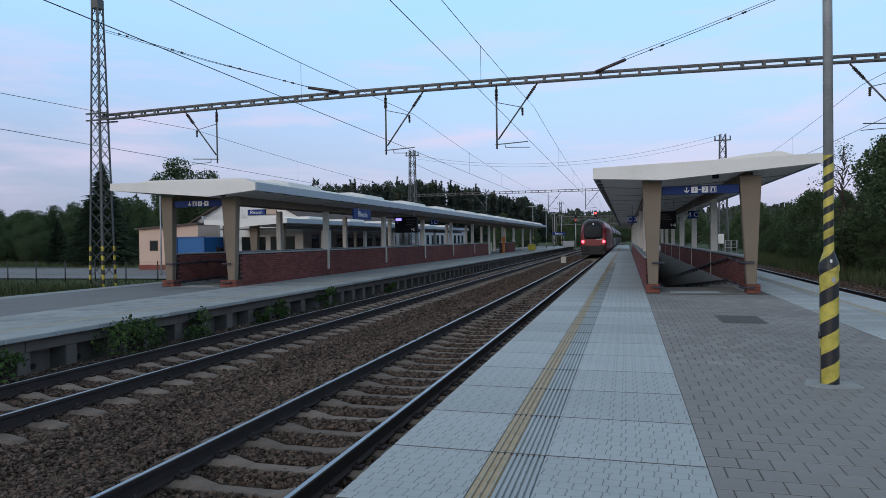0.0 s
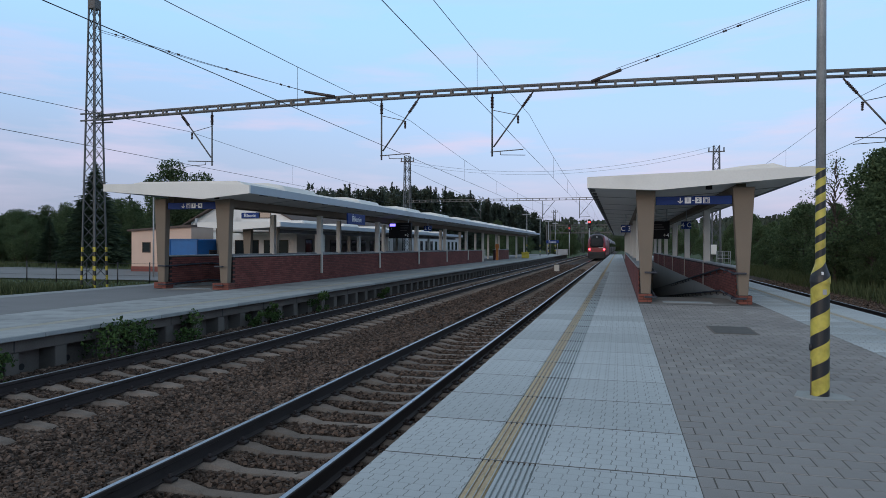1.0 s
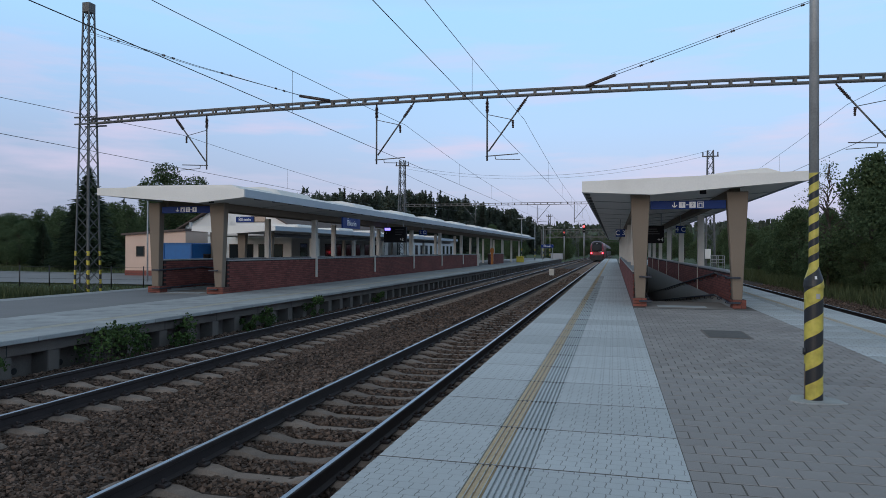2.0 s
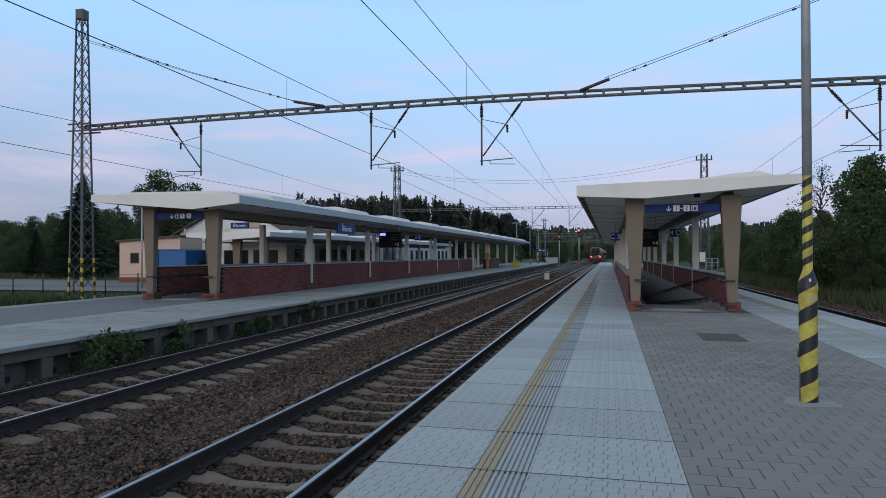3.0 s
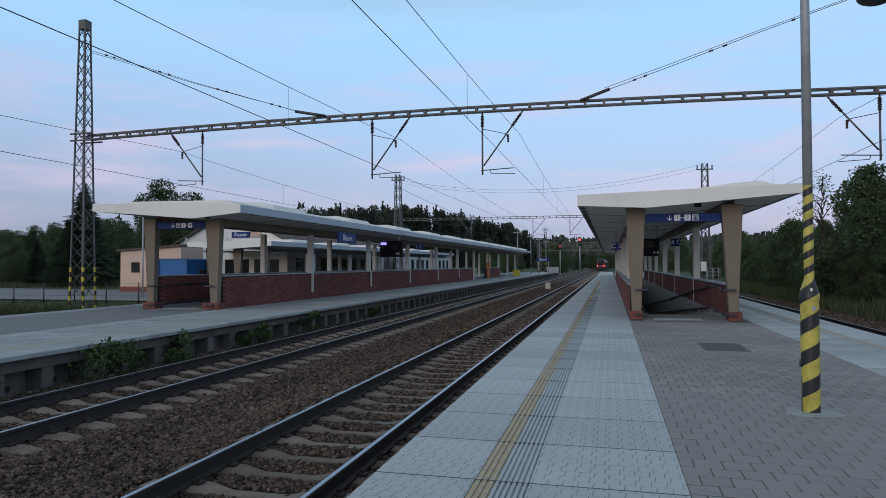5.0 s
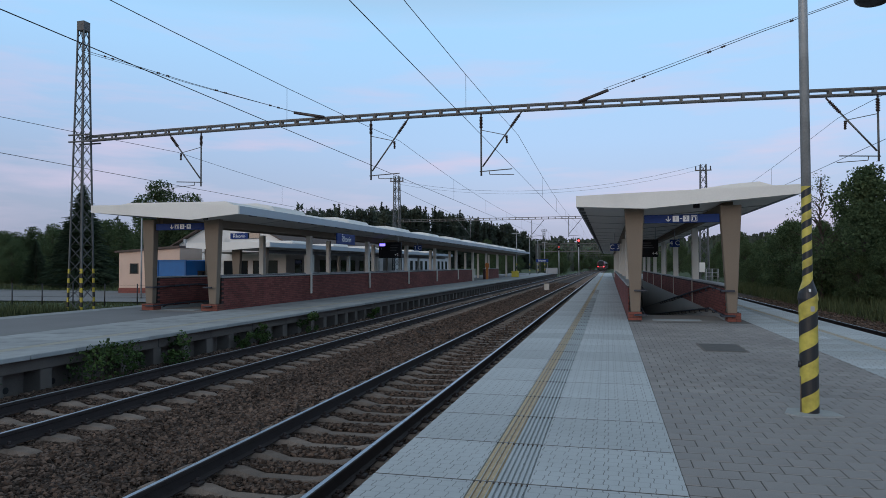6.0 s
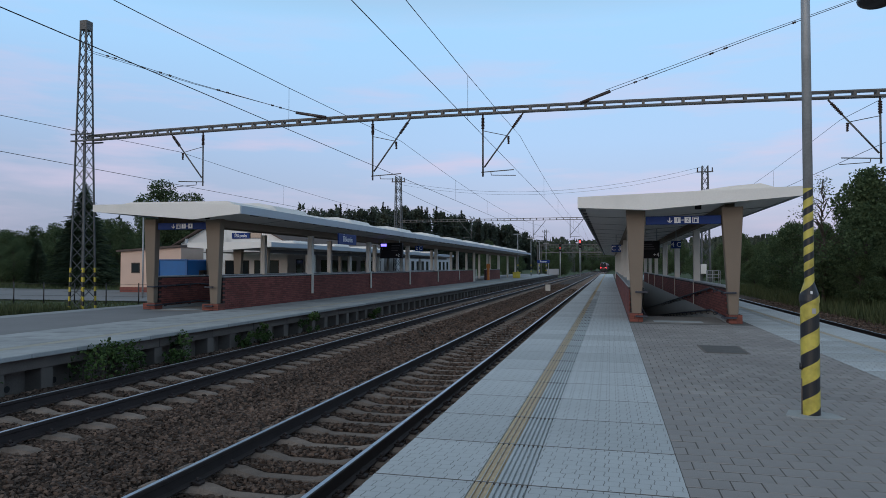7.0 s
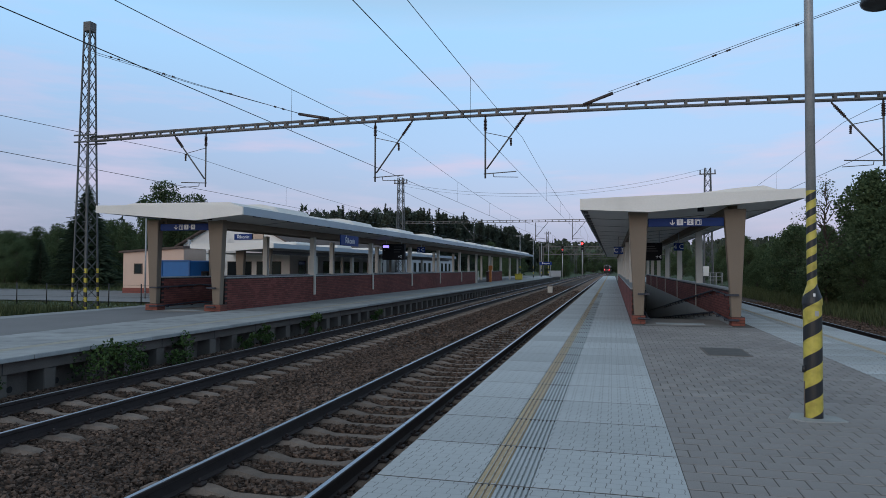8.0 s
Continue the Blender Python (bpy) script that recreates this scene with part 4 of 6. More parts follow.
def build_gantry():
    t = thing("gantry_mast", (0, 0, 0), "tall dark steel lattice catenary mast with hazard-striped legs", "lattice mast")
    x = -22.7
    part("lattice", lattice(bmesh.new(), x, G_Y, -0.55, 12.2, 0.73, 0.30, 0.030, 22, 0.015), M["mast"], t)
    part("cap", bx(x - .19, x + .19, G_Y - .19, G_Y + .19, 12.0, 12.42, 0.01), M["gantry"], t, "boxed concrete mast cap")
    for sx in (-1, 1):
        for sy in (-1, 1):
            w = 0.365
            for k in range(9):
                za = -0.5 + k * 0.21
                d = (za + 0.65) / 12.75 * 0.215
                cxp, cyp = x + sx * (w - d), G_Y + sy * (w - d)
                part("stripe", bx(cxp - .036, cxp + .036, cyp - .036, cyp + .036, za, za + 0.205), M["black"] if k % 2 else M["pyellow"], t)
    g = thing("gantry_beam", (0, 0, 0), "long horizontal dark steel gantry beam spanning the tracks", "gantry beam")
    n = 54
    xs = [-22.4 + 36.4 * k / n for k in range(n + 1)]
    for yy in (-0.11, 0.11):
        for nm, dz in (("top_chord", 0.095), ("bottom_chord", -0.095)):
            b = bmesh.new()
            for xa, xb in zip(xs, xs[1:]):
                strip_bar(b, (xa, G_Y + yy, beam_z(xa) + dz), (xb, G_Y + yy, beam_z(xb) + dz), 0.055, 0.055)
            part(nm, b, M["gantry"], g)
        for xx in xs:
            part("upright", bx(xx - .045, xx + .045, G_Y + yy - .02, G_Y + yy + .02, beam_z(xx) - .07, beam_z(xx) + .07), M["gantry"], g)
    zc = beam_z(-22.4)
    for z in (zc - .16, zc + .14):
        for yy in (-.30, .30):
            part("bracket", bx(-23.15, -22.0, G_Y + yy - .035, G_Y + yy + .035, z - .03, z + .03), M["mast"], g)
    for xt, s in ((-16.7, -1), (-9.08, 1), (-4.65, 1), (8.7, -1)):
        catenary_support(xt, s)


build_gantry()


def wire(name, pts, r, label, parent=None):
    bm = bmesh.new()
    for a, b in zip(pts, pts[1:]):
        bar(bm, a, b, r, 4)
    ob = part(name, bm, M["wire"], parent)
    if parent is None:
        tagged(ob, label, "overhead wire")
    return ob


SUPPORTS = (-31.5, G_Y, 81.0, 140.0, 200.0, 256.0, 312.0, 370.0)


def catenary(xw):
    """Contact wire and sagging messenger with droppers."""
    t = thing("catenary_line", (0, 0, 0), "overhead contact wire with sagging messenger wire and droppers", "overhead wire", "catenary lines")
    contact, mess = [], []
    for a, b in zip(SUPPORTS, SUPPORTS[1:]):
        for k in range(12):
            u = k / 12
            y = a + (b - a) * u
            xx = xw + shift(y)
            contact.append((xx, y, 4.93 + dip(y)))
            mess.append((xx, y, 6.35 - 0.64 * 4 * u * (1 - u) + dip(y)))
    wire("contact_wire", contact, 0.009, "", t)
    wire("messenger_wire", mess, 0.0085, "", t)
    for i, (c, m) in enumerate(zip(contact, mess)):
        if i % 2 == 0 and i % 12 and c[1] < 140:
            part("dropper", bar(bmesh.new(), c, m, 0.005, 4), M["wire"], t)


for xw in (-3.25, -7.9, -17.85, 7.5):
    catenary(xw)


# ------------------------------------------------------------------ striped lamp pole
def build_pole():
    px, py = 1.90, 7.22
    t = thing("lamp_pole", (px, py, 0), "galvanised steel lamp pole with black and yellow spiral stripes", "lamp pole")
    part("foot", along_z([(-.25, -.10), (-.12, -.21), (.10, -.19), (.27, -.12), (.22, .08), (.05, .2), (-.16, .17)], -0.01, 0.012), M["slab_worn"], t, "pale mortar foot")
    def turned(prof, z_step=0.03, n=28):
        bm = bmesh.new()
        rs = [[bm.verts.new((r * math.cos(2 * math.pi * i / n), r * math.sin(2 * math.pi * i / n), z)) for i in range(n)] for z, r in prof]
        for a, b in zip(rs, rs[1:]):
            for i in range(n):
                bm.faces.new((a[i], a[(i + 1) % n], b[(i + 1) % n], b[i]))
        bm.faces.new(rs[0][::-1]), bm.faces.new(rs[-1])
        return bm
    part("lower_sleeve", turned([(0.0, 0.084), (1.11, 0.084)]), stripe_paint("wide_hazard_stripes", 0.308, 0.82), t, "wide black and yellow spiral hazard stripes", smooth=False)
    part("sleeve_collar", turned([(1.105, 0.091), (1.125, 0.092), (1.18, 0.086), (1.29, 0.050), (1.31, 0.046)]), stripe_paint("collar_stripes", 0.308, 0.82), t, "tapered striped collar")
    part("striped_pole", turned([(1.31, 0.0455), (2.23, 0.045)]), stripe_paint("narrow_hazard_stripes", 0.153, 1.37), t, "narrow black and yellow spiral hazard stripes")
    part("seam", bar(bmesh.new(), (-0.084, -0.02, 0.0), (-0.084, -0.02, 0.36), 0.007, 6), M["concrete"], t)
    part("hinge", bar(bmesh.new(), (-0.086, -0.02, 0.45), (-0.086, -0.02, 0.51), 0.018, 8), M["black"], t)
    part("lock_mark", bx(-.012, .006, -.0885, -.06, 1.19, 1.22), M["signwhite"], t)
    part("worn_sticker", bx(0.0, 0.035, -0.0845, -0.06, 1.00, 1.05), M["dimtext"], t, "worn grey sticker")
    part("upper_pole", bar(bmesh.new(), (0, 0, 2.2), (0, 0, 6.0), 0.0445, 20, 0.038), M["steel"], t, "bare galvanised tube")
    part("arm", bar(bmesh.new(), (0, 0, 5.9), (1.05, 1.2, 5.5), 0.03, 8), M["steel"], t)
    part("drop", bar(bmesh.new(), (1.05, 1.2, 5.5), (1.05, 1.2, 4.51), 0.02, 8), M["steel"], t)
    b = bmesh.new()
    bmesh.ops.create_uvsphere(b, u_segments=20, v_segments=10, radius=0.2)
    bmesh.ops.scale(b, vec=(1, 1, 0.5), verts=b.verts)
    bmesh.ops.translate(b, vec=(1.05, 1.2, 4.49), verts=b.verts)
    part("lamp_head", b, M["black"], t, "dark rounded lamp head", smooth=True)
    return t


def stripe_paint(name, pitch, z_black):
    """Two paints laid in a spiral round the pole's own axis."""
    m = bpy.data.materials.new(name)
    m.use_nodes = True
    nt = m.node_tree
    N, L = nt.nodes.new, nt.links.new
    b = nt.nodes["Principled BSDF"]
    b.inputs["Roughness"].default_value = 0.45
    tc, sep = N("ShaderNodeTexCoord"), N("ShaderNodeSeparateXYZ")
    L(tc.outputs["Object"], sep.inputs[0])
    at = N("ShaderNodeMath")
    at.operation = "ARCTAN2"
    L(sep.outputs["Y"], at.inputs[0]), L(sep.outputs["X"], at.inputs[1])
    dv = N("ShaderNodeMath")
    dv.operation = "MULTIPLY_ADD"
    L(at.outputs[0], dv.inputs[0])
    dv.inputs[1].default_value = -pitch / (2 * math.pi)
    L(sep.outputs["Z"], dv.inputs[2])
    ofs = N("ShaderNodeMath")
    ofs.operation = "ADD"
    ofs.inputs[1].default_value = 10 * pitch - z_black - pitch / 4
    L(dv.outputs[0], ofs.inputs[0])
    md = N("ShaderNodeMath")
    md.operation = "FLOORED_MODULO"
    md.inputs[1].default_value = pitch
    L(ofs.outputs[0], md.inputs[0])
    gt = N("ShaderNodeMath")
    gt.operation = "LESS_THAN"
    gt.inputs[1].default_value = pitch * 0.46
    L(md.outputs[0], gt.inputs[0])
    no = N("ShaderNodeTexNoise")
    no.inputs["Scale"].default_value, no.inputs["Detail"].default_value = 9, 5
    L(tc.outputs["Object"], no.inputs["Vector"])
    yr = N("ShaderNodeValToRGB")
    yr.color_ramp.elements[0].color, yr.color_ramp.elements[1].color = (0.36, 0.29, 0.05, 1), (0.60, 0.50, 0.09, 1)
    yr.color_ramp.elements[0].position, yr.color_ramp.elements[1].position = 0.3, 0.6
    L(no.outputs["Fac"], yr.inputs[0])
    mx = N("ShaderNodeMix")
    mx.data_type = "RGBA"
    L(gt.outputs[0], mx.inputs["Factor"])
    L(yr.outputs["Color"], mx.inputs["A"])
    mx.inputs["B"].default_value = (0.02, 0.02, 0.022, 1)
    L(mx.outputs["Result"], b.inputs["Base Color"])
    return m


build_pole()


# ------------------------------------------------------------------ train
def build_train():
    """The rear driving car of a red passenger train with more coaches ahead of it; origin on the rails at the tail."""
    t = thing("train", (TRACKS[0], 72, RAIL_Z), "dark red passenger train with two lit red tail lamps", "train")

    def sec(w, h, z0, y):
        hw = w / 2
        return [Vector((sx * a * hw, y, z0 + b * (h - z0))) for sx, a, b in (
            (-1, .90, 0), (-1, 1, .10), (-1, 1, .52), (-1, .93, .75), (-1, .74, .93), (-1, .35, 1.0), (1, .35, 1.0), (1, .74, .93), (1, .93, .75), (1, 1, .52), (1, 1, .10), (1, .90, 0))]

    def loft(bm, secs, mi=lambda k, i: 0):
        rs = [[bm.verts.new(p) for p in s] for s in secs]
        n = len(rs[0])
        for k in range(len(rs) - 1):
            for i in range(n):
                f = bm.faces.new((rs[k][i], rs[k][(i + 1) % n], rs[k + 1][(i + 1) % n], rs[k + 1][i]))
                f.smooth, f.material_index = True, mi(k, i)
        bm.faces.new(rs[0]), bm.faces.new(rs[-1][::-1])
    bm = bmesh.new()
    loft(bm, [sec(2.3, 3.05, 0.55, 0.0), sec(2.6, 3.5, 0.5, 0.25), sec(2.78, 3.85, 0.5, 0.7), sec(2.82, 4.0, 0.5, 1.5), sec(2.82, 4.02, 0.5, 26)],
         lambda k, i: 1 if i in (4, 5, 6) else 0)
    part("tail_car_body", bm, [M["red"], M["maroon"]], t, "red driving car body with dark roof")
    # windscreen and black mask, curved with the face
    rows = [(1.90, -0.07, 0.92), (2.2, -0.07, 1.03), (2.55, -0.065, 1.05), (2.85, -0.055, 1.0), (3.1, -0.03, 0.94), (3.32, 0.04, 0.84), (3.55, 0.16, 0.68), (3.74, 0.36, 0.46)]
    bm = bmesh.new()
    grid = [[bm.verts.new((hw * u / 4, y + 0.08 * abs(u / 4) ** 3, z)) for u in range(-4, 5)] for z, y, hw in rows]
    back = [[bm.verts.new((v.co.x, v.co.y + 0.3, v.co.z)) for v in r] for r in grid]
    for g in (grid, back):
        for p, q in zip(g, g[1:]):
            for k in range(8):
                bm.faces.new((p[k], p[k + 1], q[k + 1], q[k])).smooth = True
    edge = [(grid[0], back[0]), (grid[-1], back[-1]), ([r[0] for r in grid], [r[0] for r in back]), ([r[-1] for r in grid], [r[-1] for r in back])]
    for p, q in edge:
        for k in range(len(p) - 1):
            bm.faces.new((p[k], p[k + 1], q[k + 1], q[k]))
    part("windscreen", bm, M["trainglass"], t, "dark curved windscreen in a black mask")
    for s in (-1, 1):
        bm = bmesh.new()
        bar(bm, (s * 1.08, -0.06, 1.62), (s * 1.08, 0.2, 1.62), 0.15, 14)
        part("tail_lamp", bm, M["tailred"], t, "glowing red tail lamp")
        part("buffer", bar(bar(bmesh.new(), (s * 0.88, -0.55, 1.05), (s * 0.88, 0.1, 1.05), 0.1, 10), (s * 0.88, -0.6, 1.05), (s * 0.88, -0.54, 1.05), 0.24, 14), M["under"], t)
    part("headlamp", bar(bmesh.new(), (0, 0.05, 3.48), (0, 0.5, 3.48), 0.08, 10), M["signwhite"], t)
    part("wiper", bar(bmesh.new(), (-0.3, -0.07, 1.95), (0.3, -0.07, 2.6), 0.018, 5), M["under"], t)
    part("white_marking", bx(0.25, 0.95, -0.012, 0.05, 1.84, 1.93), M["signwhite"], t, "white marking bar")
    part("apron", bx(-1.25, 1.25, -0.06, 2.5, 0.22, 1.22, 0.08), M["under"], t, "black apron with snow plough")
    part("underframe", bx(-1.2, 1.2, 2.5, 25.8, 0.3, 0.62, 0.05), M["under"], t)
    part("antenna_box", bx(-0.4, 0.4, 3.0, 4.4, 4.0, 4.25, 0.08), M["under"], t)
    for k in range(5):
        y0 = 26.4 + k * 26.5
        bm = bmesh.new()
        loft(bm, [sec(2.82, 4.02, 0.5, y0), sec(2.82, 4.02, 0.5, y0 + 26)], lambda k, i: 1 if i in (4, 5, 6) else 0)
        part("coach_body", bm, [M["coach"], M["under"]], t, "dark grey-red coach body")
        part("coach_underframe", bx(-1.2, 1.2, y0 + .5, y0 + 25.5, 0.3, 0.5), M["under"], t)
        for s in (-1, 1):
            part("window_band", bx(*sorted((s * 1.40, s * 1.425)), y0 + 1, y0 + 25, 2.0, 2.75), M["window"], t)
    return t


train = build_train()


# ------------------------------------------------------------------ trees
def leaf_cloud(rng, centers, per, size, spread, flat=0.75):
    """Small bent leaf pairs scattered through clumps."""
    v, f = [], []
    for c, r in centers:
        k = int(per * (r / spread) ** 2) if spread else per
        for _ in range(max(6, k)):
            d = rng.normal(size=3)
            d /= np.linalg.norm(d)
            p = np.array(c) + d * r * rng.uniform(0.55, 1.05) * np.array([1, 1, flat])
            a = rng.normal(size=3)
            a /= np.linalg.norm(a)
            b = np.cross(a, rng.normal(size=3))
            b /= np.linalg.norm(b)
            s = size * rng.uniform(0.6, 1.3)
            o = len(v)
            n = np.cross(a, b) * s * 0.25
            v += [tuple(p - a * s * .5), tuple(p + b * s * .4 + n), tuple(p + a * s * .5), tuple(p - b * s * .4 + n)]
            f += [(o, o + 1, o + 2), (o, o + 2, o + 3)]
    return v, f


def leafy_tree(name, label, seed, h, spread, trunk_r=0.14, per=170, size=0.16, material="leaf", clumps=26, low=0.18, sparse=1.0):
    rng = np.random.default_rng(seed)
    t = thing(name, (0, 0, 0), label, "tree")
    bm = bmesh.new()
    p, q = Vector((0, 0, -0.3)), None
    for k in range(6):
        q = Vector((rng.uniform(-.06, .06) * h * .3, rng.uniform(-.06, .06) * h * .3, h * 0.8 * (k + 1) / 6))
        bar(bm, p, q, trunk_r * (1 - k / 7), 7, trunk_r * (1 - (k + 1) / 7))
        p = q
    cents = []
    for k in range(clumps):
        u = low + (1 - low) * (k + rng.uniform(0, 1)) / clumps
        w = spread * math.sin(math.pi * min(1, 0.22 + 0.80 * (u - low) / (1 - low))) * rng.uniform(0.35, 1.0)
        a = rng.uniform(0, 6.28)
        c = (w * math.cos(a), w * math.sin(a), h * u * 0.95)
        cents.append((c, spread * rng.uniform(0.20, 0.40) * sparse))
        for _ in range(2):
            k2, up = rng.uniform(1.05, 1.32), rng.uniform(-0.02, 0.07) * h
            cents.append(((c[0] * k2 + rng.normal(0, .1) * spread, c[1] * k2 + rng.normal(0, .1) * spread, c[2] + up), spread * rng.uniform(0.08, 0.17)))
        s = Vector((0, 0, max(0.3, c[2] - w * 0.7)))
        mid = s.lerp(Vector(c), 0.5) + Vector((0, 0, 0.1 * h * rng.uniform(0, .6)))
        bar(bm, s, mid, trunk_r * 0.35, 5, trunk_r * 0.22)
        bar(bm, mid, c, trunk_r * 0.22, 5, trunk_r * 0.06)
    part("trunk", bm, M["bark"], t, "branching trunk")
    v, f = leaf_cloud(rng, cents, per, size, spread * 0.32)
    raw("crown", v, f, M[material], t)
    return t


def conifer(name, label, seed, h, r, tiers=18, per=26, size=0.3, material="leaf_dark"):
    rng = np.random.default_rng(seed)
    t = thing(name, (0, 0, 0), label, "tree")
    part("trunk", bar(bmesh.new(), (0, 0, -0.3), (0, 0, h * 0.97), r * 0.07 + 0.03, 7, 0.02), M["bark"], t)
    v, f = [], []
    for k in range(tiers):
        u = (k + 0.3) / tiers
        rr = r * (1 - u) ** 0.85 * rng.uniform(0.68, 1.12) + 0.12
        z = h * (0.06 + 0.93 * u)
        for j in range(int(per * (0.3 + (1 - u)))):
            a = rng.uniform(0, 6.28)
            d = np.array([math.cos(a), math.sin(a), 0])
            s = np.array([-d[1], d[0], 0])
            L_ = rr * rng.uniform(0.25, 1.0) ** 0.6 * rng.uniform(0.75, 1.12)
            m = max(0.0, L_ - max(0.5, 2.6 * size))
            drop = -0.16 * L_
            zz = z + rng.uniform(-.5, .5) * h / tiers
            o = len(v)
            w = size * rng.uniform(0.6, 1.2)
            base = d * m + np.array([0, 0, zz + drop * m / max(L_, 0.1)])
            tip = d * L_ + np.array([0, 0, zz + drop])
            v += [tuple(base - s * w * .5), tuple(base + s * w * .5), tuple(tip + s * w * .12), tuple(tip - s * w * .12 + np.array([0, 0, -.05]))]
            f += [(o, o + 1, o + 2), (o, o + 2, o + 3)]
            v += [tuple(base + np.array([0, 0, w * .3])), tuple(base - np.array([0, 0, w * .35])), tuple(tip - np.array([0, 0, w * .2]))]
            f += [(o + 4, o + 5, o + 6)]
    raw("crown", v, f, M[material], t)
    return t


def put(ob, x, y, s=1.0, rz=0.0):
    """Stand a copy of a tree on the ground, scaled."""
    c = copy_thing(ob, pose(x, y, ground_z(x, y), 0, 0, rz))
    c.scale = (s, s, s)
    return c


def build_trees():
    rng = random.Random(11)
    # the wooded bank beside the third track
    a = leafy_tree("tree", "leafy green deciduous tree on the grassy bank", 1, 7.4, 2.9, clumps=54, per=240, size=0.17, low=0.08)
    a.matrix_basis = pose(13.5, 40.5, ground_z(13.5, 40.5))
    b = leafy_tree("tree", "bushy deciduous tree with a dense green crown", 2, 5.6, 2.8, clumps=46, per=210, low=0.05)
    b.matrix_basis = pose(14.2, 58, ground_z(14.2, 58))
    bare = leafy_tree("tree", "half-bare tree with thin branches and few leaves", 8, 7.3, 1.8, clumps=64, per=7, size=0.10, low=0.25, trunk_r=0.10)
    bare.matrix_basis = pose(11.6, 41.2, ground_z(11.6, 41.2))
    for x, y, s in ((16.5, 41, 0.95), (16.8, 36.5, 0.9), (19.5, 38, 1.0), (13.6, 48, 0.66), (16.5, 50, 0.85), (20, 46, 1.0), (15.2, 61, 0.72), (17, 66, 0.78), (18, 78, 0.8), (20, 84, 0.85), (23, 60, 1.05), (26, 48, 1.2), (24, 72, 1.1),
                    (16.4, 88, 0.62), (17.5, 96, 0.68), (21, 103, 0.75), (18, 112, 0.78), (19, 125, 0.85), (22, 140, 0.95), (18, 150, 1.0), (27, 151, 1.1), (17, 175, 1.1), (16, 200, 1.15), (24, 33, 1.1), (28, 38, 1.2), (30, 90, 1.1), (34, 120, 1.2),
                    (13.6, 63, 0.36), (13.9, 53, 0.42), (13.6, 70, 0.36), (14.6, 76, 0.42), (14, 82, 0.42), (15, 104, 0.5), (14.5, 120, 0.55), (13.6, 36.0, 0.34), (16.0, 33.5, 0.42), (12.6, 45, 0.36), (14.8, 47, 0.5), (15.8, 55, 0.5), (12.5, 38.5, 0.36), (13.3, 37.2, 0.42), (11.9, 43.4, 0.36), (14.6, 38.0, 0.46), (15.6, 37.0, 0.42), (12.9, 50, 0.36)):
        put(rng.choice((a, b)), x, y, s * rng.uniform(0.92, 1.08), rng.uniform(0, 360))
    for x, y, s in ((-13, 187, 0.8), (-16, 172, 0.9), (-14.5, 206, 1.0), (-21, 150, 0.9), (-25, 138, 1.0), (-18, 232, 1.2), (-22, 262, 1.3), (-15, 300, 1.2), (-19, 128, 0.6), (-28, 160, 1.2), (12.5, 215, 1.2), (13, 245, 1.3), (12.5, 280, 1.3),
                    (13, 320, 1.4), (-14, 340, 1.5), (12, 360, 1.5), (-10, 385, 1.6), (8, 400, 1.7), (0, 430, 1.8), (-4, 440, 1.7), (5, 436, 1.7)):
        put(rng.choice((a, b)), x, y, s, rng.uniform(0, 360))
    # trees behind the side platform
    s1 = conifer("spruce_tree", "dark green spruce with drooping branches", 3, 9.6, 3.7, tiers=26, per=240, size=0.19)
    s1.matrix_basis = pose(-46.1, 50.3, ground_z(-46, 50))
    for x, y, s in ((-50.5, 53, 0.66), (-42.5, 55, 0.62), (-56, 55, 0.5)):
        put(s1, x, y, s, rng.uniform(0, 360))
    c = leafy_tree("tree", "tall leafy tree behind the station yard", 4, 12.0, 4.6, clumps=46, size=0.24, per=190)
    c.matrix_basis = pose(-53, 70, ground_z(-53, 70))
    put(c, -49.5, 71, 0.88, 140), put(c, -53.5, 62, 0.58, 40), put(c, -50.5, 60.5, 0.55, 250)
    for k in range(46):
        u = k / 45
        put(rng.choice((c, b)), -118 + 66 * u + rng.uniform(-3, 3), 92 - 22 * u + rng.uniform(-4, 6), rng.uniform(0.5, 0.95) * (0.68 if u > 0.6 else 0.74), rng.uniform(0, 360))
    for k in range(26):
        put(b, -104 + 48 * k / 25, 76 - 14 * k / 25 + rng.uniform(-2, 2), rng.uniform(0.32, 0.62), rng.uniform(0, 360))
    for x, y, s in ((-60, 56, 0.42), (-66, 60, 0.42), (-72, 62, 0.45), (-78, 63, 0.45), (-58, 60, 0.5), (-84, 68, 0.5), (-52, 58, 0.45), (-62, 71, 0.8), (-58, 74, 0.85), (-66, 74, 0.7), (-70, 66, 0.55), (-74, 68, 0.6), (-78, 72, 0.6), (-82, 74, 0.62), (-86, 77, 0.6), (-90, 80, 0.62), (-94, 84, 0.62), (-72, 80, 0.7), (-80, 84, 0.75),
                    (-88, 90, 0.8), (-98, 90, 0.7), (-102, 96, 0.8), (-46, 78, 0.75), (-55, 80, 0.85), (-49, 88, 0.85), (-61, 84, 0.8), (-44, 98, 0.7), (-55, 100, 0.8), (-68, 58, 0.35), (-75, 60, 0.35), (-82, 66, 0.4), (-63, 62, 0.4)):
        put(c, x, y, s * rng.uniform(0.8, 1.1) * (0.87 if x < -57 else 1.0), rng.uniform(0, 360))
    # the pine wood on the slope and the far woods, haze in their leaf colour
    p = conifer("pine_tree", "dark pine in the wood on the slope", 6, 14, 3.0, tiers=18, per=44, size=0.85, material="leaf_hazed")
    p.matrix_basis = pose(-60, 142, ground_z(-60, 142))
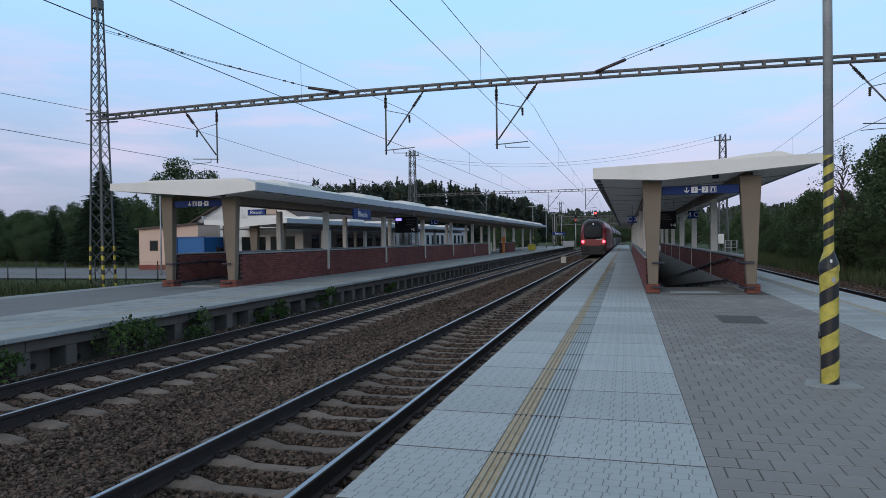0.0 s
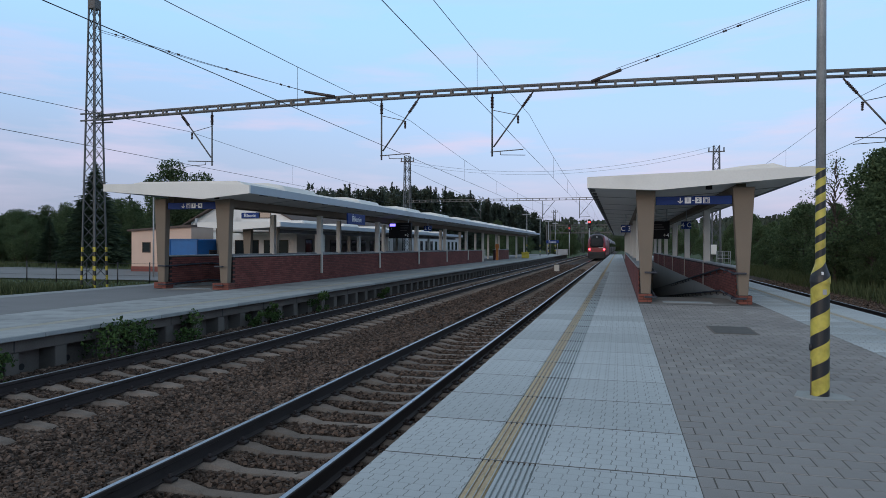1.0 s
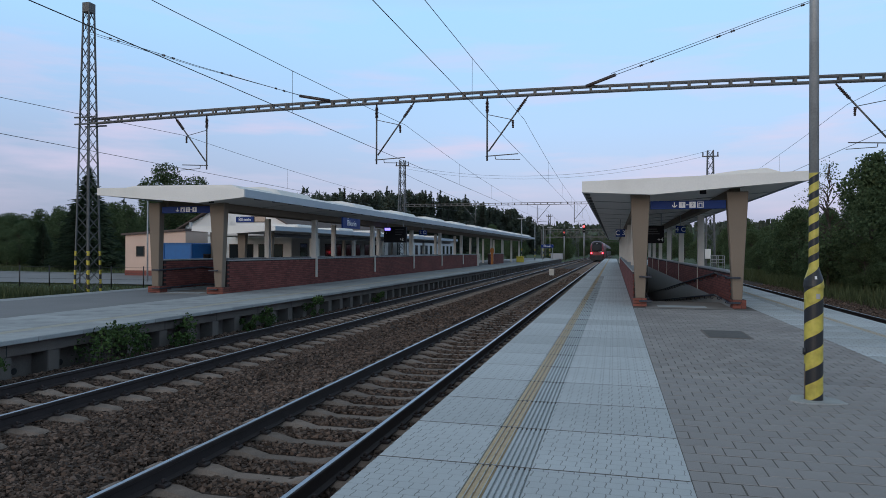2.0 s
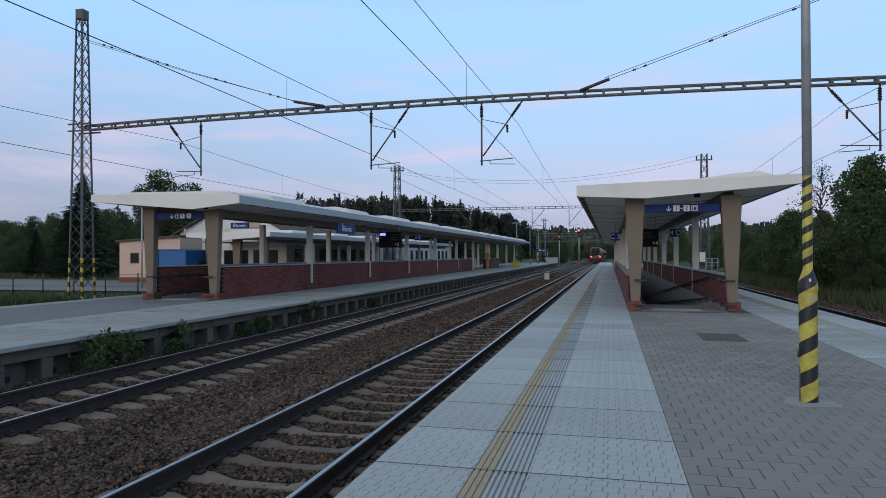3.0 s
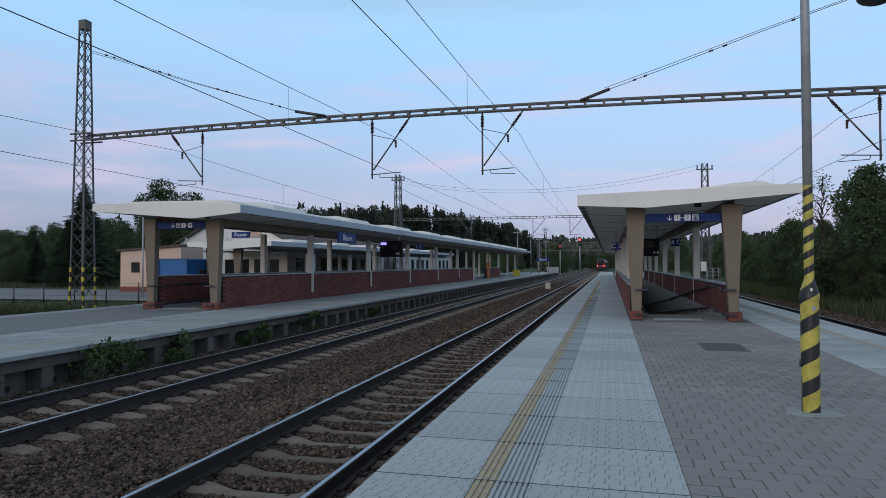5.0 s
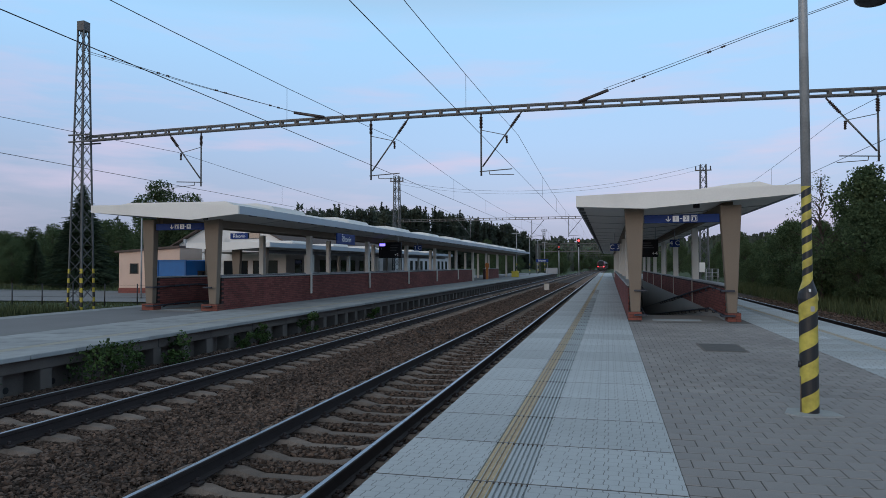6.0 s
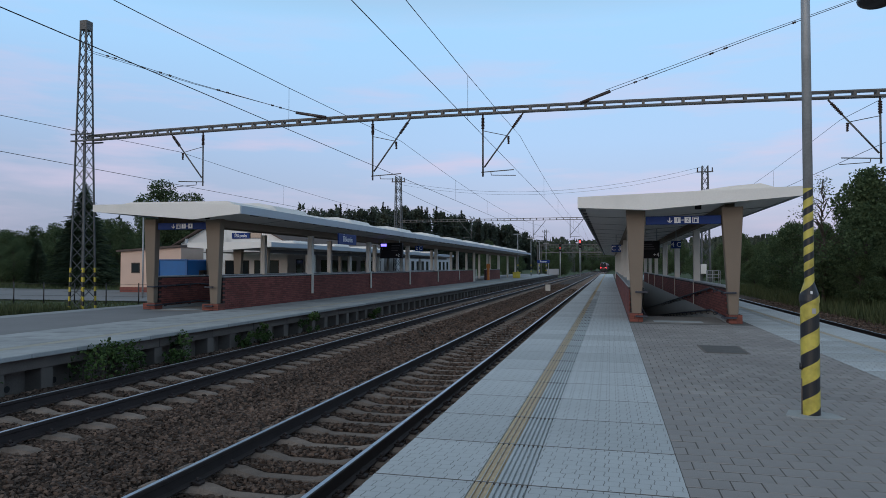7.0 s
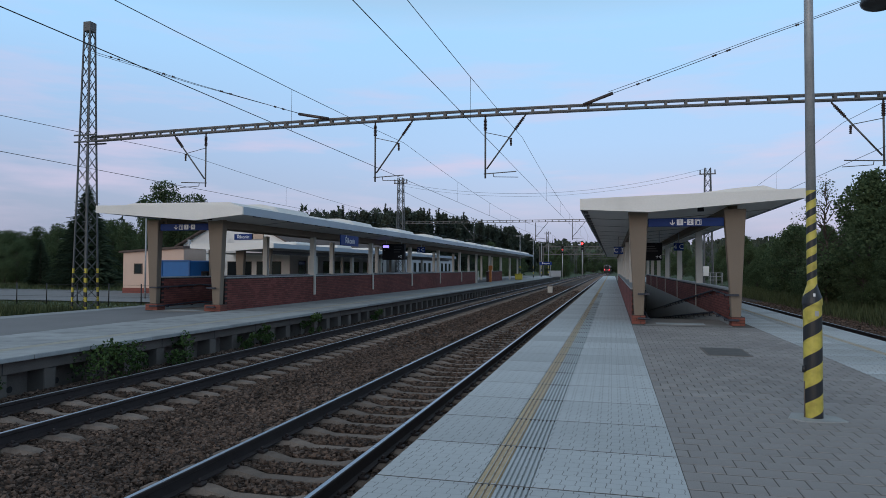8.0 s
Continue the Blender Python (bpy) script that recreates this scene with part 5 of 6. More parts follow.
    q = leafy_tree("pine_tree", "dark round-topped pine in the wood on the slope", 7, 14, 3.4, clumps=26, size=0.75, per=60, material="leaf_hazed", low=0.25)
    q.matrix_basis = pose(-55, 160, ground_z(-55, 160))
    def edge(u):
        """The wood's edge along the line, and the height of its tops there."""
        pts = ((-74.9, 140, 12.3), (-66, 146, 12.0), (-62.9, 150, 13.2), (-55.8, 170, 16.7), (-51.8, 190, 17.4), (-46.1, 230, 18.7), (-40.6, 300, 17.6), (-34, 345, 14.0))
        k = min(6, int(u * 7))
        w = u * 7 - k
        return [pts[k][i] * (1 - w) + pts[k + 1][i] * w for i in range(3)]
    for k in range(170):
        x, y, top = edge(rng.random())
        x, y = x - 9 * rng.random() ** 1.5, y + rng.uniform(-3, 8)
        put(rng.choice((p, p, p, q)), x, y, (top * rng.uniform(0.96, 1.14) - ground_z(x, y)) / 14, rng.uniform(0, 360))
    # the depth of the wood behind its edge, joined
    g = np.random.default_rng(12)
    vs = []
    for k in range(620):
        x, y, top = edge(g.random())
        x, y = x - 4 - 44 * g.random() ** 1.3, y + g.uniform(0, 26)
        z0 = ground_z(x, y)
        hh = top * g.uniform(0.98, 1.15) - z0
        n = 110
        u = g.random(n) ** 0.8
        rad = 0.35 + 2.7 * (1 - u) ** 0.8 * g.uniform(0.4, 1.05, n)
        an = g.uniform(0, 6.283, n)
        c = np.stack([x + rad * np.cos(an), y + rad * np.sin(an), z0 + hh * (0.10 + 0.88 * u)], 1)
        vs += [c + g.normal(0, (0.38, 0.38, 0.55), (n, 3)) for _ in range(3)]
    tri = np.stack([np.concatenate(vs[i::3]) for i in range(3)], 1)
    tagged(raw("pine_wood", tri.reshape(-1, 3).tolist(), np.arange(tri.shape[0] * 3).reshape(-1, 3).tolist(), M["leaf_hazed"]), "dense dark green pine wood on the slope", "woods", kind="stuff")
    v, f = [], []
    g = np.random.default_rng(9)
    for k in range(2600):
        a_ = g.uniform(-0.75, 0.5)
        r = g.uniform(420, 1500)
        x, y = r * math.sin(a_), r * math.cos(a_)
        if r < 700 and -40 < x < 60:
            continue
        z = ground_z(x, y)
        hh, w = g.uniform(9, 16), g.uniform(5, 9)
        for j in range(5):
            o = len(v)
            cx, cy, cz = x + g.uniform(-w, w), y + g.uniform(-w, w), z + hh * g.uniform(.2, .75)
            q = [(cx + g.uniform(-.6, .6) * w, cy + g.uniform(-.6, .6) * w, cz + s * hh * g.uniform(.2, .5)) for s in (-1, -1, 1, 1)]
            v += q
            f += [(o, o + 1, o + 2), (o, o + 2, o + 3), (o + 1, o + 3, o + 2), (o, o + 1, o + 3)]
    tagged(raw("far_woods", v, f, M["leaf_hazed"]), "distant dark green wooded hills", "woods", kind="stuff")


build_trees()

# ------------------------------------------------------------------ ramps to the underpass
def build_ramp(name, label, x0, x1, y0, z0, rail_x):
    t = thing(name, (0, 0, z0), label, "ramp", kind="structure")
    part("landing", bx(x0, x1, y0 - 0.55, y0 + 0.75, -0.14, -0.002), M["stair"], t, "pale concrete landing")
    part("threshold", bx(x0 + .3, x1 - .6, y0 - .15, y0 + 0.35, -0.01, 0.004), M["slab"], t)
    ya, yb, sl = y0 + 1.9, 62.0, 0.078
    part("landing", bx(x0, x1, y0 + 0.75, ya, -0.14, -0.002), M["stair"], t)
    part("ramp_floor", along_x([(ya, -0.3), (yb, -0.3 - sl * (yb - ya)), (yb, -sl * (yb - ya)), (ya, -0.002)], x0, x1), M["stair"], t, "sloping concrete ramp floor")
    for a, b in ((x0 - 0.2, x0), (x1, x1 + 0.2)):
        part("ramp_wall", bx(a, b, y0 + 0.1, yb, -3.8, 0.10), M["plaster"], t, "smooth grey plastered ramp wall")
    part("end_wall", bx(x0, x1, yb, yb + .2, -3.8, 0.1), M["plaster"], t)
    for dz in (0.0, -0.64):
        for sx, xx in ((1, rail_x), (-1, x0 + 0.09)):
            b = bmesh.new()
            pts = [(xx, y0 - 0.25, 0.78 + dz), (xx, y0 + 0.9, 0.80 + dz), (xx, y0 + 2.3, 0.83 + dz), (xx, yb, 0.83 + dz - sl * (yb - y0 - 2.3))]
            for p, q in zip(pts, pts[1:]):
                bar(b, p, q, 0.028, 8)
            part("handrail", b, M["darkrail"], t, "dark painted steel handrail")
            for k in range(16):
                y = y0 + 0.4 + 1.4 * k
                zz = 0.82 + dz - max(0, (y - y0 - 2.3)) * sl
                b = bmesh.new()
                bar(b, (xx, y, zz), (xx, y, zz - 0.09), 0.012, 5)
                bar(b, (xx, y, zz - 0.09), (xx + 0.1 * sx, y, zz - 0.09), 0.012, 5)
                part("rail_bracket", b, M["darkrail"], t)
    for dz in (0.0, -0.64):
        for xx in (x0 - 0.02, x1 + 0.02):
            part("bracket", bx(xx - .16, xx + .16, y0 - .30, y0 - .22, 0.76 + dz, 0.81 + dz, 0.01), M["darkrail"], t)
    return t


build_ramp("ramp", "concrete ramp down to the underpass with dark double handrails", 0.82, 2.93, R_Y, 0.0, 2.86)
build_ramp("ramp", "concrete ramp down to the underpass between brick parapets", -15.3, -13.1, L_Y, LEFT_Z, -13.18)


def brick_foot(parent, xa, xb, ya, yb, z0, rows=3):
    """A pillar's brick plinth, laid brick by brick."""
    part("foot_core", bx(xa + .008, xb - .008, ya + .008, yb - .008, z0, z0 + rows * .075 - .004), M["mortar"], parent)
    for r in range(rows):
        z = z0 + r * 0.075
        cuts = [xa, xa + (xb - xa) * (0.36 if r % 2 else 0.64), xb]
        for a, b in zip(cuts, cuts[1:]):
            part("brick", bx(a + .004, b - .004, ya, ya + .1, z, z + 0.066, 0.004), M["brick_light"], parent)
        part("brick", bx(xa, xa + .1, ya + .104, yb, z, z + 0.066, 0.004), M["brick_light"], parent)
        part("brick", bx(xb - .1, xb, ya + .104, yb, z, z + 0.066, 0.004), M["brick_light"], parent)


for xa, xb in ((0.49, 0.84), (2.93, 3.26)):
    brick_foot(canopy_r, xa, xb, R_Y - 0.22, R_Y + 0.19, 0.0)
for xa, xb in ((-15.68, -15.2), (-13.36, -12.74)):
    brick_foot(canopy_l, xa, xb, L_Y - 0.22, L_Y + 0.19, LEFT_Z)


# ------------------------------------------------------------------ canopy fittings
def text_part(body, size, m, material, parent, name="lettering", ext=0.003):
    cu = bpy.data.curves.new(name, "FONT")
    cu.body, cu.size, cu.extrude, cu.align_x, cu.align_y = body, size, ext, "CENTER", "CENTER"
    tmp = bpy.data.objects.new("tmp", cu)
    scene.collection.objects.link(tmp)
    bpy.context.view_layer.update()
    me = bpy.data.meshes.new_from_object(tmp.evaluated_get(bpy.context.evaluated_depsgraph_get()))
    bpy.data.objects.remove(tmp)
    me.materials.clear()
    me.materials.append(material)
    ob = new(name, me)
    ob.parent = parent
    ob.matrix_basis = m
    return ob


FACE = Matrix.Rotation(radians(90), 4, "X")


def way_sign(x0, x1, y, z0, z1, digits, icon_first):
    cx, cz = (x0 + x1) / 2, (z0 + z1) / 2
    t = thing("direction_sign", (cx, y, cz), "blue direction sign with white arrow and track numbers %s-%s" % digits, "sign")
    w, h = x1 - x0, z1 - z0
    part("panel", bx(-w / 2, w / 2, -0.04, 0.04, -h / 2, h / 2, 0.008), M["blue"], t, "blue panel")
    f = -0.042
    u = h * 0.36
    ax = -0.33
    b = bmesh.new()
    strip_bar(b, (ax, f - .004, u * .9), (ax, f - .004, -u * .9), 0.022, 0.006, (0, 1, 0))
    for q in (-1, 1):
        strip_bar(b, (ax + q * u * .75, f - .004, -u * .1), (ax, f - .004, -u * .9), 0.022, 0.006, (0, 1, 0))
    part("arrow", b, M["signwhite"], t, "white downward arrow")
    order = ["icon", digits[0], digits[1]] if icon_first else [digits[0], digits[1], "icon"]
    pos = (-0.13, 0.08, 0.34) if icon_first else (-0.14, 0.115, 0.31)
    for px, what in zip(pos, order):
        tile = part("number_tile", bx(px - u, px + u, f - .008, f + .004, -u, u, 0.004), M["signwhite"], t, "white square tile")
        if what == "icon":
            part("pictogram", bx(px - u * .8, px + u * .8, f - .012, f - .0085, -u * .8, u * .8), M["blue"], tile, "blue pictogram square")
            for q0, q1, r0, r1 in ((-.6, -.35, -.65, .6), (.35, .6, -.65, .6), (-.35, .35, .35, .6)):
                part("pictogram_line", bx(px + u * q0, px + u * q1, f - .016, f - .0125, u * r0, u * r1), M["signwhite"], tile)
        else:
            text_part(what, h * 0.62, Matrix.Translation((px, f - .011, 0)) @ FACE, M["blue"], tile, "numeral")
    i = 1 if icon_first else 0
    mid = (pos[i] + pos[i + 1]) / 2
    part("dash", bx(mid - .03, mid + .03, f - .008, f + .003, -.010, .010), M["signwhite"], t)
    return t


way_sign(0.93, 2.80, R_Y - 0.02, 2.56, 2.78, ("1", "2"), False)
way_sign(-15.24, -13.33, L_Y - 0.02, 2.72, 2.95, ("3", "4"), True)


def name_sign(m, w, h, label):
    t = new("station_sign")
    t.matrix_basis = m
    tagged(t, label, "sign")
    part("panel", bx(-w / 2, w / 2, -0.03, 0.03, -h / 2, h / 2, 0.006), M["blue"], t, "dark blue panel")
    text_part("\u0158ikon\u00edn", h * 0.78, Matrix.Translation((0, -0.034, -h * 0.03)) @ FACE, M["signwhite"], t)
    return t


name_sign(pose(-11.46, 27.9, 2.66, 0, 0, 90), 2.05, 0.46, "blue station name sign with white letters under the canopy edge")
name_sign(pose(-37.3, 61.9, 4.62), 2.05, 0.6, "blue station name sign on the white gable wall")
ns = name_sign(pose(-10.4, 107.7, 2.2), 2.0, 0.5, "blue station name sign on two posts on the platform")
for sx in (-0.8, 0.8):
    part("post", bar(bmesh.new(), (sx, 0.05, -2.2), (sx, 0.05, 0.3), 0.04), M["steel"], ns)


def track_sign(x, y, z, body, w=0.5):
    t = thing("track_sign", (x, y, z), "small dark blue sign with white characters %s" % body, "sign", "track signs")
    part("panel", bx(-w / 2, w / 2, -0.03, 0.03, -0.17, 0.17, 0.006), M["blue"], t)
    text_part(body, 0.30, Matrix.Translation((0, -0.034, 0)) @ FACE, M["signwhite"], t)
    part("hanger", bx(-0.02, 0.02, -0.02, 0.02, 0.17, 0.62), M["steel"], t)


track_sign(0.28, 31.2, 2.27, "C 3", 0.42)
track_sign(2.9, 31.6, 2.43, "4 C", 0.42)
track_sign(-11.9, 41.0, 2.6, "2 C", 0.5)


def display(x, y, z, w, h, clock, body):
    t = thing("train_display", (x, y, z), "black hanging train information display board", "display")
    part("case", bx(-w / 2, w / 2, -0.12, 0.12, -h / 2, h / 2, 0.012), M["dkscreen"], t, "black case")
    for s in (-1, 1):
        part("hanger", bx(s * w * .35 - .02, s * w * .35 + .02, -.02, .02, h / 2, h / 2 + 0.5), M["steel"], t)
    if clock:
        part("clock_field", bx(-w * .46, -w * .46 + 0.34, -0.128, -0.122, h * .26, h * .26 + 0.15), M["lcd"], t, "lit violet clock field")
        text_part("1", 0.16, Matrix.Translation((-w * .38, -0.124, h * .10)) @ FACE, M["dimtext"], t)
    text_part(body, 0.22, Matrix.Translation((w * .30, -0.124, -h * .30)) @ FACE, M["signwhite"], t)
    for k in range(3):
        part("text_bar", bx(-w * .42, w * (.1 + .08 * k), -0.126, -0.121, h * (.30 - .13 * k) - .02, h * (.30 - .13 * k) + .02) if not clock else
             bx(w * .02, w * (.4 - .05 * k), -0.126, -0.121, h * (.32 - .16 * k) - .02, h * (.32 - .16 * k) + .02), M["dimbar"], t)


display(-12.1, 36.1, 2.35, 1.33, 0.90, True, "+2")
display(1.62, 28.6, 2.14, 0.72, 0.72, False, "+4")


def canopy_details(t, x, zb, zt, y0, y1, edge_i, s, n_sky):
    """Roof domes, soffit joints, small edge brackets, cameras and lamps under the roof."""
    # translucent roof domes along the ridge
    xm = x[1] if edge_i == 2 else x[2] - 1.5
    rise = 1.4 if edge_i == 2 else 0.95
    for k in range(n_sky):
        y = y0 + 4.6 + k * 7.35
        b = bmesh.new()
        prism(b, [(-1.3, 0), (1.3, 0), (1.1, 0.16), (0.5, 0.25), (-0.5, 0.25), (-1.1, 0.16)],
              (4, lambda q, u, v: (xm + u * (0.8, 1, 1, 0.8)[q], y + (-1.6, -1.3, 1.3, 1.6)[q], zt[2 - edge_i] - 0.09 + rise * v * (0.25, 1, 1, 0.25)[q])))
        part("roof_dome", b, M["white"], t, "pale roof dome", smooth=False)
    # brackets under the track-side edge
    for k in range(int((y1 - y0) / 1.2)):
        y = y0 + 0.9 + k * 1.2
        xe = x[edge_i] - s * 0.03
        a, c = sorted((xe - s * 0.14, xe - s * 0.02))
        part("edge_bracket", bx(a, c, y, y + 0.35, zb[edge_i] - 0.02, zb[edge_i] + 0.05), M["fasdark"], t)
    # soffit seams
    for side in ((0, 1), (1, 2)):
        i, j = side
        for k in range(int((y1 - y0) / 3.6)):
            y = y0 + 3.6 * (k + 1)
            b = bmesh.new()
            strip_bar(b, (x[i] + .1, y, zb[i] + .035), (x[j], y, zb[j] + .035), 0.03, 0.02)
            part("soffit_seam", b, M["plaster"], t)
    # tube lamps under the valley, unlit
    for k in range(8):
        y = y0 + 4 + 7 * k
        if y < y1 - 2:
            xx = x[1] + (0.5 if edge_i == 0 else -0.5)
            part("tube_lamp", bx(xx - .06, xx + .06, y, y + 1.5, zb[1] - .06, zb[1] + .03, 0.01), M["signwhite"], t)
    part("camera_dome", bar(bmesh.new(), ((x[1] + x[2]) / 2 - .55, y0 + .35, zb[1] + .02), ((x[1] + x[2]) / 2 - .55, y0 + .35, zb[1] + 0.16), 0.08, 12), M["dkscreen"], t)


canopy_details(canopy_r, XR, ZBR, ZTR, 17.6, 92.0, 0, -1, 10)
canopy_details(canopy_l, XL, ZBL, ZTL, 18.9, 99.0, 2, 1, 11)
for t, prof, ya, yb in ((canopy_l, [(-16.7, 3.52), (-15.9, 3.64), (-12.2, 3.60), (-11.8, 3.44), (-11.8, 3.40), (-16.7, 3.46)], 19.4, 98.0),
                        (canopy_r, [(1.6, 3.32), (3.0, 3.50), (3.7, 3.55), (4.15, 3.40), (4.15, 3.36), (1.6, 3.28)], 18.1, 91.0)):
    part("raised_roof_sheet", along_y(prof, ya, yb), M["white"], t, "white raised roof sheet behind the fascia")
for k in range(7):
    y = 27.1 + 7.4 * k
    part("downpipe", bx(-12.81, -12.73, y - .05, y + .05, 0.26, 1.14, 0.01), M["cream"], canopy_l, "white downpipe stub on the brick wall")
brick_wall("brick_wall", "short red brick parapet wall at the far end of the canopy", -13.08, -12.82, 70, 79, LEFT_Z, 1.1, (1,), 35)
ob = thing("ticket_post", (-12.6, 70.0, LEFT_Z), "orange ticket stamping post", "post")
part("body", bx(-.12, .12, -.12, .12, 0, 1.75, 0.03), M["orange"], ob)
part("head", bx(-.2, .2, -.16, .16, 1.25, 1.7, 0.04), M["orange"], ob)
ob = thing("grit_bin", (-11.5, 84.0, LEFT_Z), "yellow plastic grit bin", "bin")
part("tub", bx(-.45, .45, -.35, .35, 0, .62, 0.05), M["pyellow"], ob)
part("lid", bx(-.48, .48, -.38, .38, .62, .75, 0.05), M["pyellow"], ob)


# ------------------------------------------------------------------ small lineside things
def lamp_post(x, y, h=5.6):
    t = thing("lamp_post", (x, y, LEFT_Z), "slim grey platform lamp post with a flat double head", "lamp post", "platform lamp posts")
    part("pole", bar(bmesh.new(), (0, 0, 0), (0, 0, h), 0.06, 8, 0.04), M["steel"], t)
    part("head", bx(-.55, .55, -.1, .1, h, h + .09, 0.03), M["steel"], t)
    for k in range(4):
        part("stripe", bar(bmesh.new(), (0, 0, .15 + k * .45), (0, 0, .38 + k * .45), 0.075, 8), M["pyellow"] if k % 2 else M["black"], t)


for x, y in ((-11.6, 86), (-11.5, 100), (-11.4, 111), (-11.2, 121)):
    lamp_post(x, y)
ob = thing("marker_box", (-5.62, 62.5, -0.86), "small pale yellow concrete box between the tracks", "box")
part("body", bx(-.22, .22, -.22, .22, 0, .62, 0.02), M["cream"], ob)
part("lid", bx(-.25, .25, -.25, .25, .62, .70, 0.02), M["concrete"], ob)
ob = thing("relay_cabinet", (-9.6, 116.5, LEFT_Z), "white relay cabinet at the end of the platform", "cabinet")
part("body", bx(-1.0, 1.0, -.4, .4, 0.0, 0.95, 0.02), M["dimtext"], ob)
part("roof", bx(-1.06, 1.06, -.46, .46, .95, 1.03, 0.02), M["steel"], ob)
for s in (-.5, .5):
    part("door", bx(s - .45, s + .45, -.43, -.402, 0.1, 0.88), M["dimtext"], ob)


def signal(x, y, ztop, lit):
    z = -0.9
    t = thing("railway_signal", (x, y, z), "colour-light signal on a grey post showing red" if lit else "colour-light signal on a grey post with a dim red lamp", "signal")
    part("post", bar(bmesh.new(), (0, 0, 0), (0, 0, ztop - z - .9), 0.11, 8), M["steel"], t)
    part("backboard", bx(-.34, .34, -.02, .1, ztop - z - 1.9, ztop - z + .35, 0.1), M["black"], t, "black signal head")
    for k in range(3):
        zz = ztop - z - k * .62
        b = bmesh.new()
        bar(b, (0, -.03, zz), (0, -.12, zz), 0.21, 14)
        part("lamp", b, (M["sigred"] if lit else M["sigdim"]) if k == (0 if lit else 1) else M["dkscreen"], t)
        part("hood", bx(-.24, .24, -.32, -.03, zz + .2, zz + .24), M["black"], t)


signal(-6.55, 153, 7.0, True)
signal(-10.9, 152, 6.2, False)
t = thing("signal_bridge", (0, 156, 0), "dark steel lattice signal bridge over the far tracks", "signal bridge")
for z in (4.6, 6.4):
    for yy in (-.5, .5):
        part("chord", bx(-16, 12, yy - .09, yy + .09, z - .09, z + .09), M["gantry"], t)
for k in range(15):
    x = -15 + k * 1.9
    part("diagonal", strip_bar(bmesh.new(), (x, -.5, 4.65 if k % 2 else 6.35), (x + 1.9, -.5, 6.35 if k % 2 else 4.65), .08, .08, (0, 1, 0)), M["gantry"], t)
for x in (-16, 12):
    part("leg", lattice(bmesh.new(), x, 0, -1, 6.5, .9, .9, .05, 8, .025), M["gantry"], t)


def far_gantry(y, x0, x1, h):
    t = thing("gantry", (shift(y), y, dip(y)), "distant dark steel catenary gantry over the tracks", "gantry", "far gantries")
    part("beam", bx(x0, x1, -.08, .08, 7.05, 7.11), M["gantry"], t)
    part("beam", bx(x0, x1, -.08, .08, 7.29, 7.35), M["gantry"], t)
    k = 0
    while x0 + k * .8 < x1:
        part("upright", bx(x0 + k * .8, x0 + k * .8 + .1, -.05, .05, 7.11, 7.29), M["gantry"], t)
        k += 1
    for x in (x0, x1):
        part("mast", lattice(bmesh.new(), x, 0, -1, h, 1.0, .6, .05, 12, .025), M["mast"], t)
    for x in (x0, x1):
        part("cross_arm", bx(x - 0.9, x + 0.9, -.06, .06, h - 0.75, h - 0.63), M["gantry"], t)
        for dx in (-.8, .8):
            b = bmesh.new()
            ring(b, (x + dx, 0, h - .63), (x + dx, 0, h - .2), 4, .09)
            part("insulator", b, M["insul"], t)
    for xt, s in ((-9.08, 1), (-4.65, 1), (8.7, -1), (-16.7, -1)):
        if x0 < xt < x1:
            b = bar(bmesh.new(), (xt, 0, 4.85), (xt, 0, 7.0), 0.04)
            part("drop_tube", b, M["gantry"], t)
            part("strut", bar(bmesh.new(), (xt, 0, 5.2), (xt + 1.5 * s, 0, 7.0), 0.035), M["gantry"], t)
            part("steady_arm", bar(bmesh.new(), (xt, 0, 5.02), (xt + 1.2 * s, 0, 5.06), 0.025), M["gantry"], t)


far_gantry(81, -26.3, 10.6, 13.0)
far_gantry(200, -19.0, 10.5, 12.5)
far_gantry(256, -14.0, 10.5, 9)
far_gantry(312, -14.0, 10.5, 9)
far_gantry(370, -14.0, 10.5, 9)
t = thing("gantry_mast", (14.3, G_Y, 0), "tall dark steel lattice catenary mast beside the third track", "lattice mast")
part("lattice", lattice(bmesh.new(), 0, 0, -0.95, 12.2, 1.15, 0.62, 0.045, 17, 0.02), M["mast"], t)
def anchor(pts, gap):
    """Two thin stay wires side by side, with small insulators along them."""
    for k, (r, dz) in enumerate(((0.011, 0.0), (0.009, gap))):
        wire("anchor_wire", [(x, G_Y - .2 - .12 * k, z + dz * (1 - q / (len(pts) - 1))) for q, (x, z) in enumerate(pts)], r, "thin anchor wire between mast and gantry beam")
    for (xa, za), (xb, zb) in zip(pts, pts[1:]):
        for u in (0.42, 0.58):
            b = bmesh.new()
            p, q = Vector((xa + (xb - xa) * u, G_Y - .2, za + (zb - za) * u)), Vector((xa + (xb - xa) * (u + .05), G_Y - .2, za + (zb - za) * (u + .05)))
            ring(b, p, q, 2, 0.045)
            tagged(part("wire_insulator", b, M["insul"]), "small dark insulator on the anchor wire", "insulator", "anchor wire insulators")


anchor([(-22.5, 11.08), (-19.98, 10.23), (-17.04, 9.21), (-14.38, 8.36), (-12.1, 7.64)], -0.10)
anchor([(-0.12, 7.70), (2.2, 8.44), (5.05, 9.38), (7.4, 10.11), (14, 12.2)], 0.08)


def sagging(p0, p1, sag, r, label):
    p0, p1 = Vector(p0), Vector(p1)
    wire("cross_wire", [tuple(p0.lerp(p1, k / 14) - Vector((0, 0, sag * 4 * (k / 14) * (1 - k / 14)))) for k in range(15)], r, label)


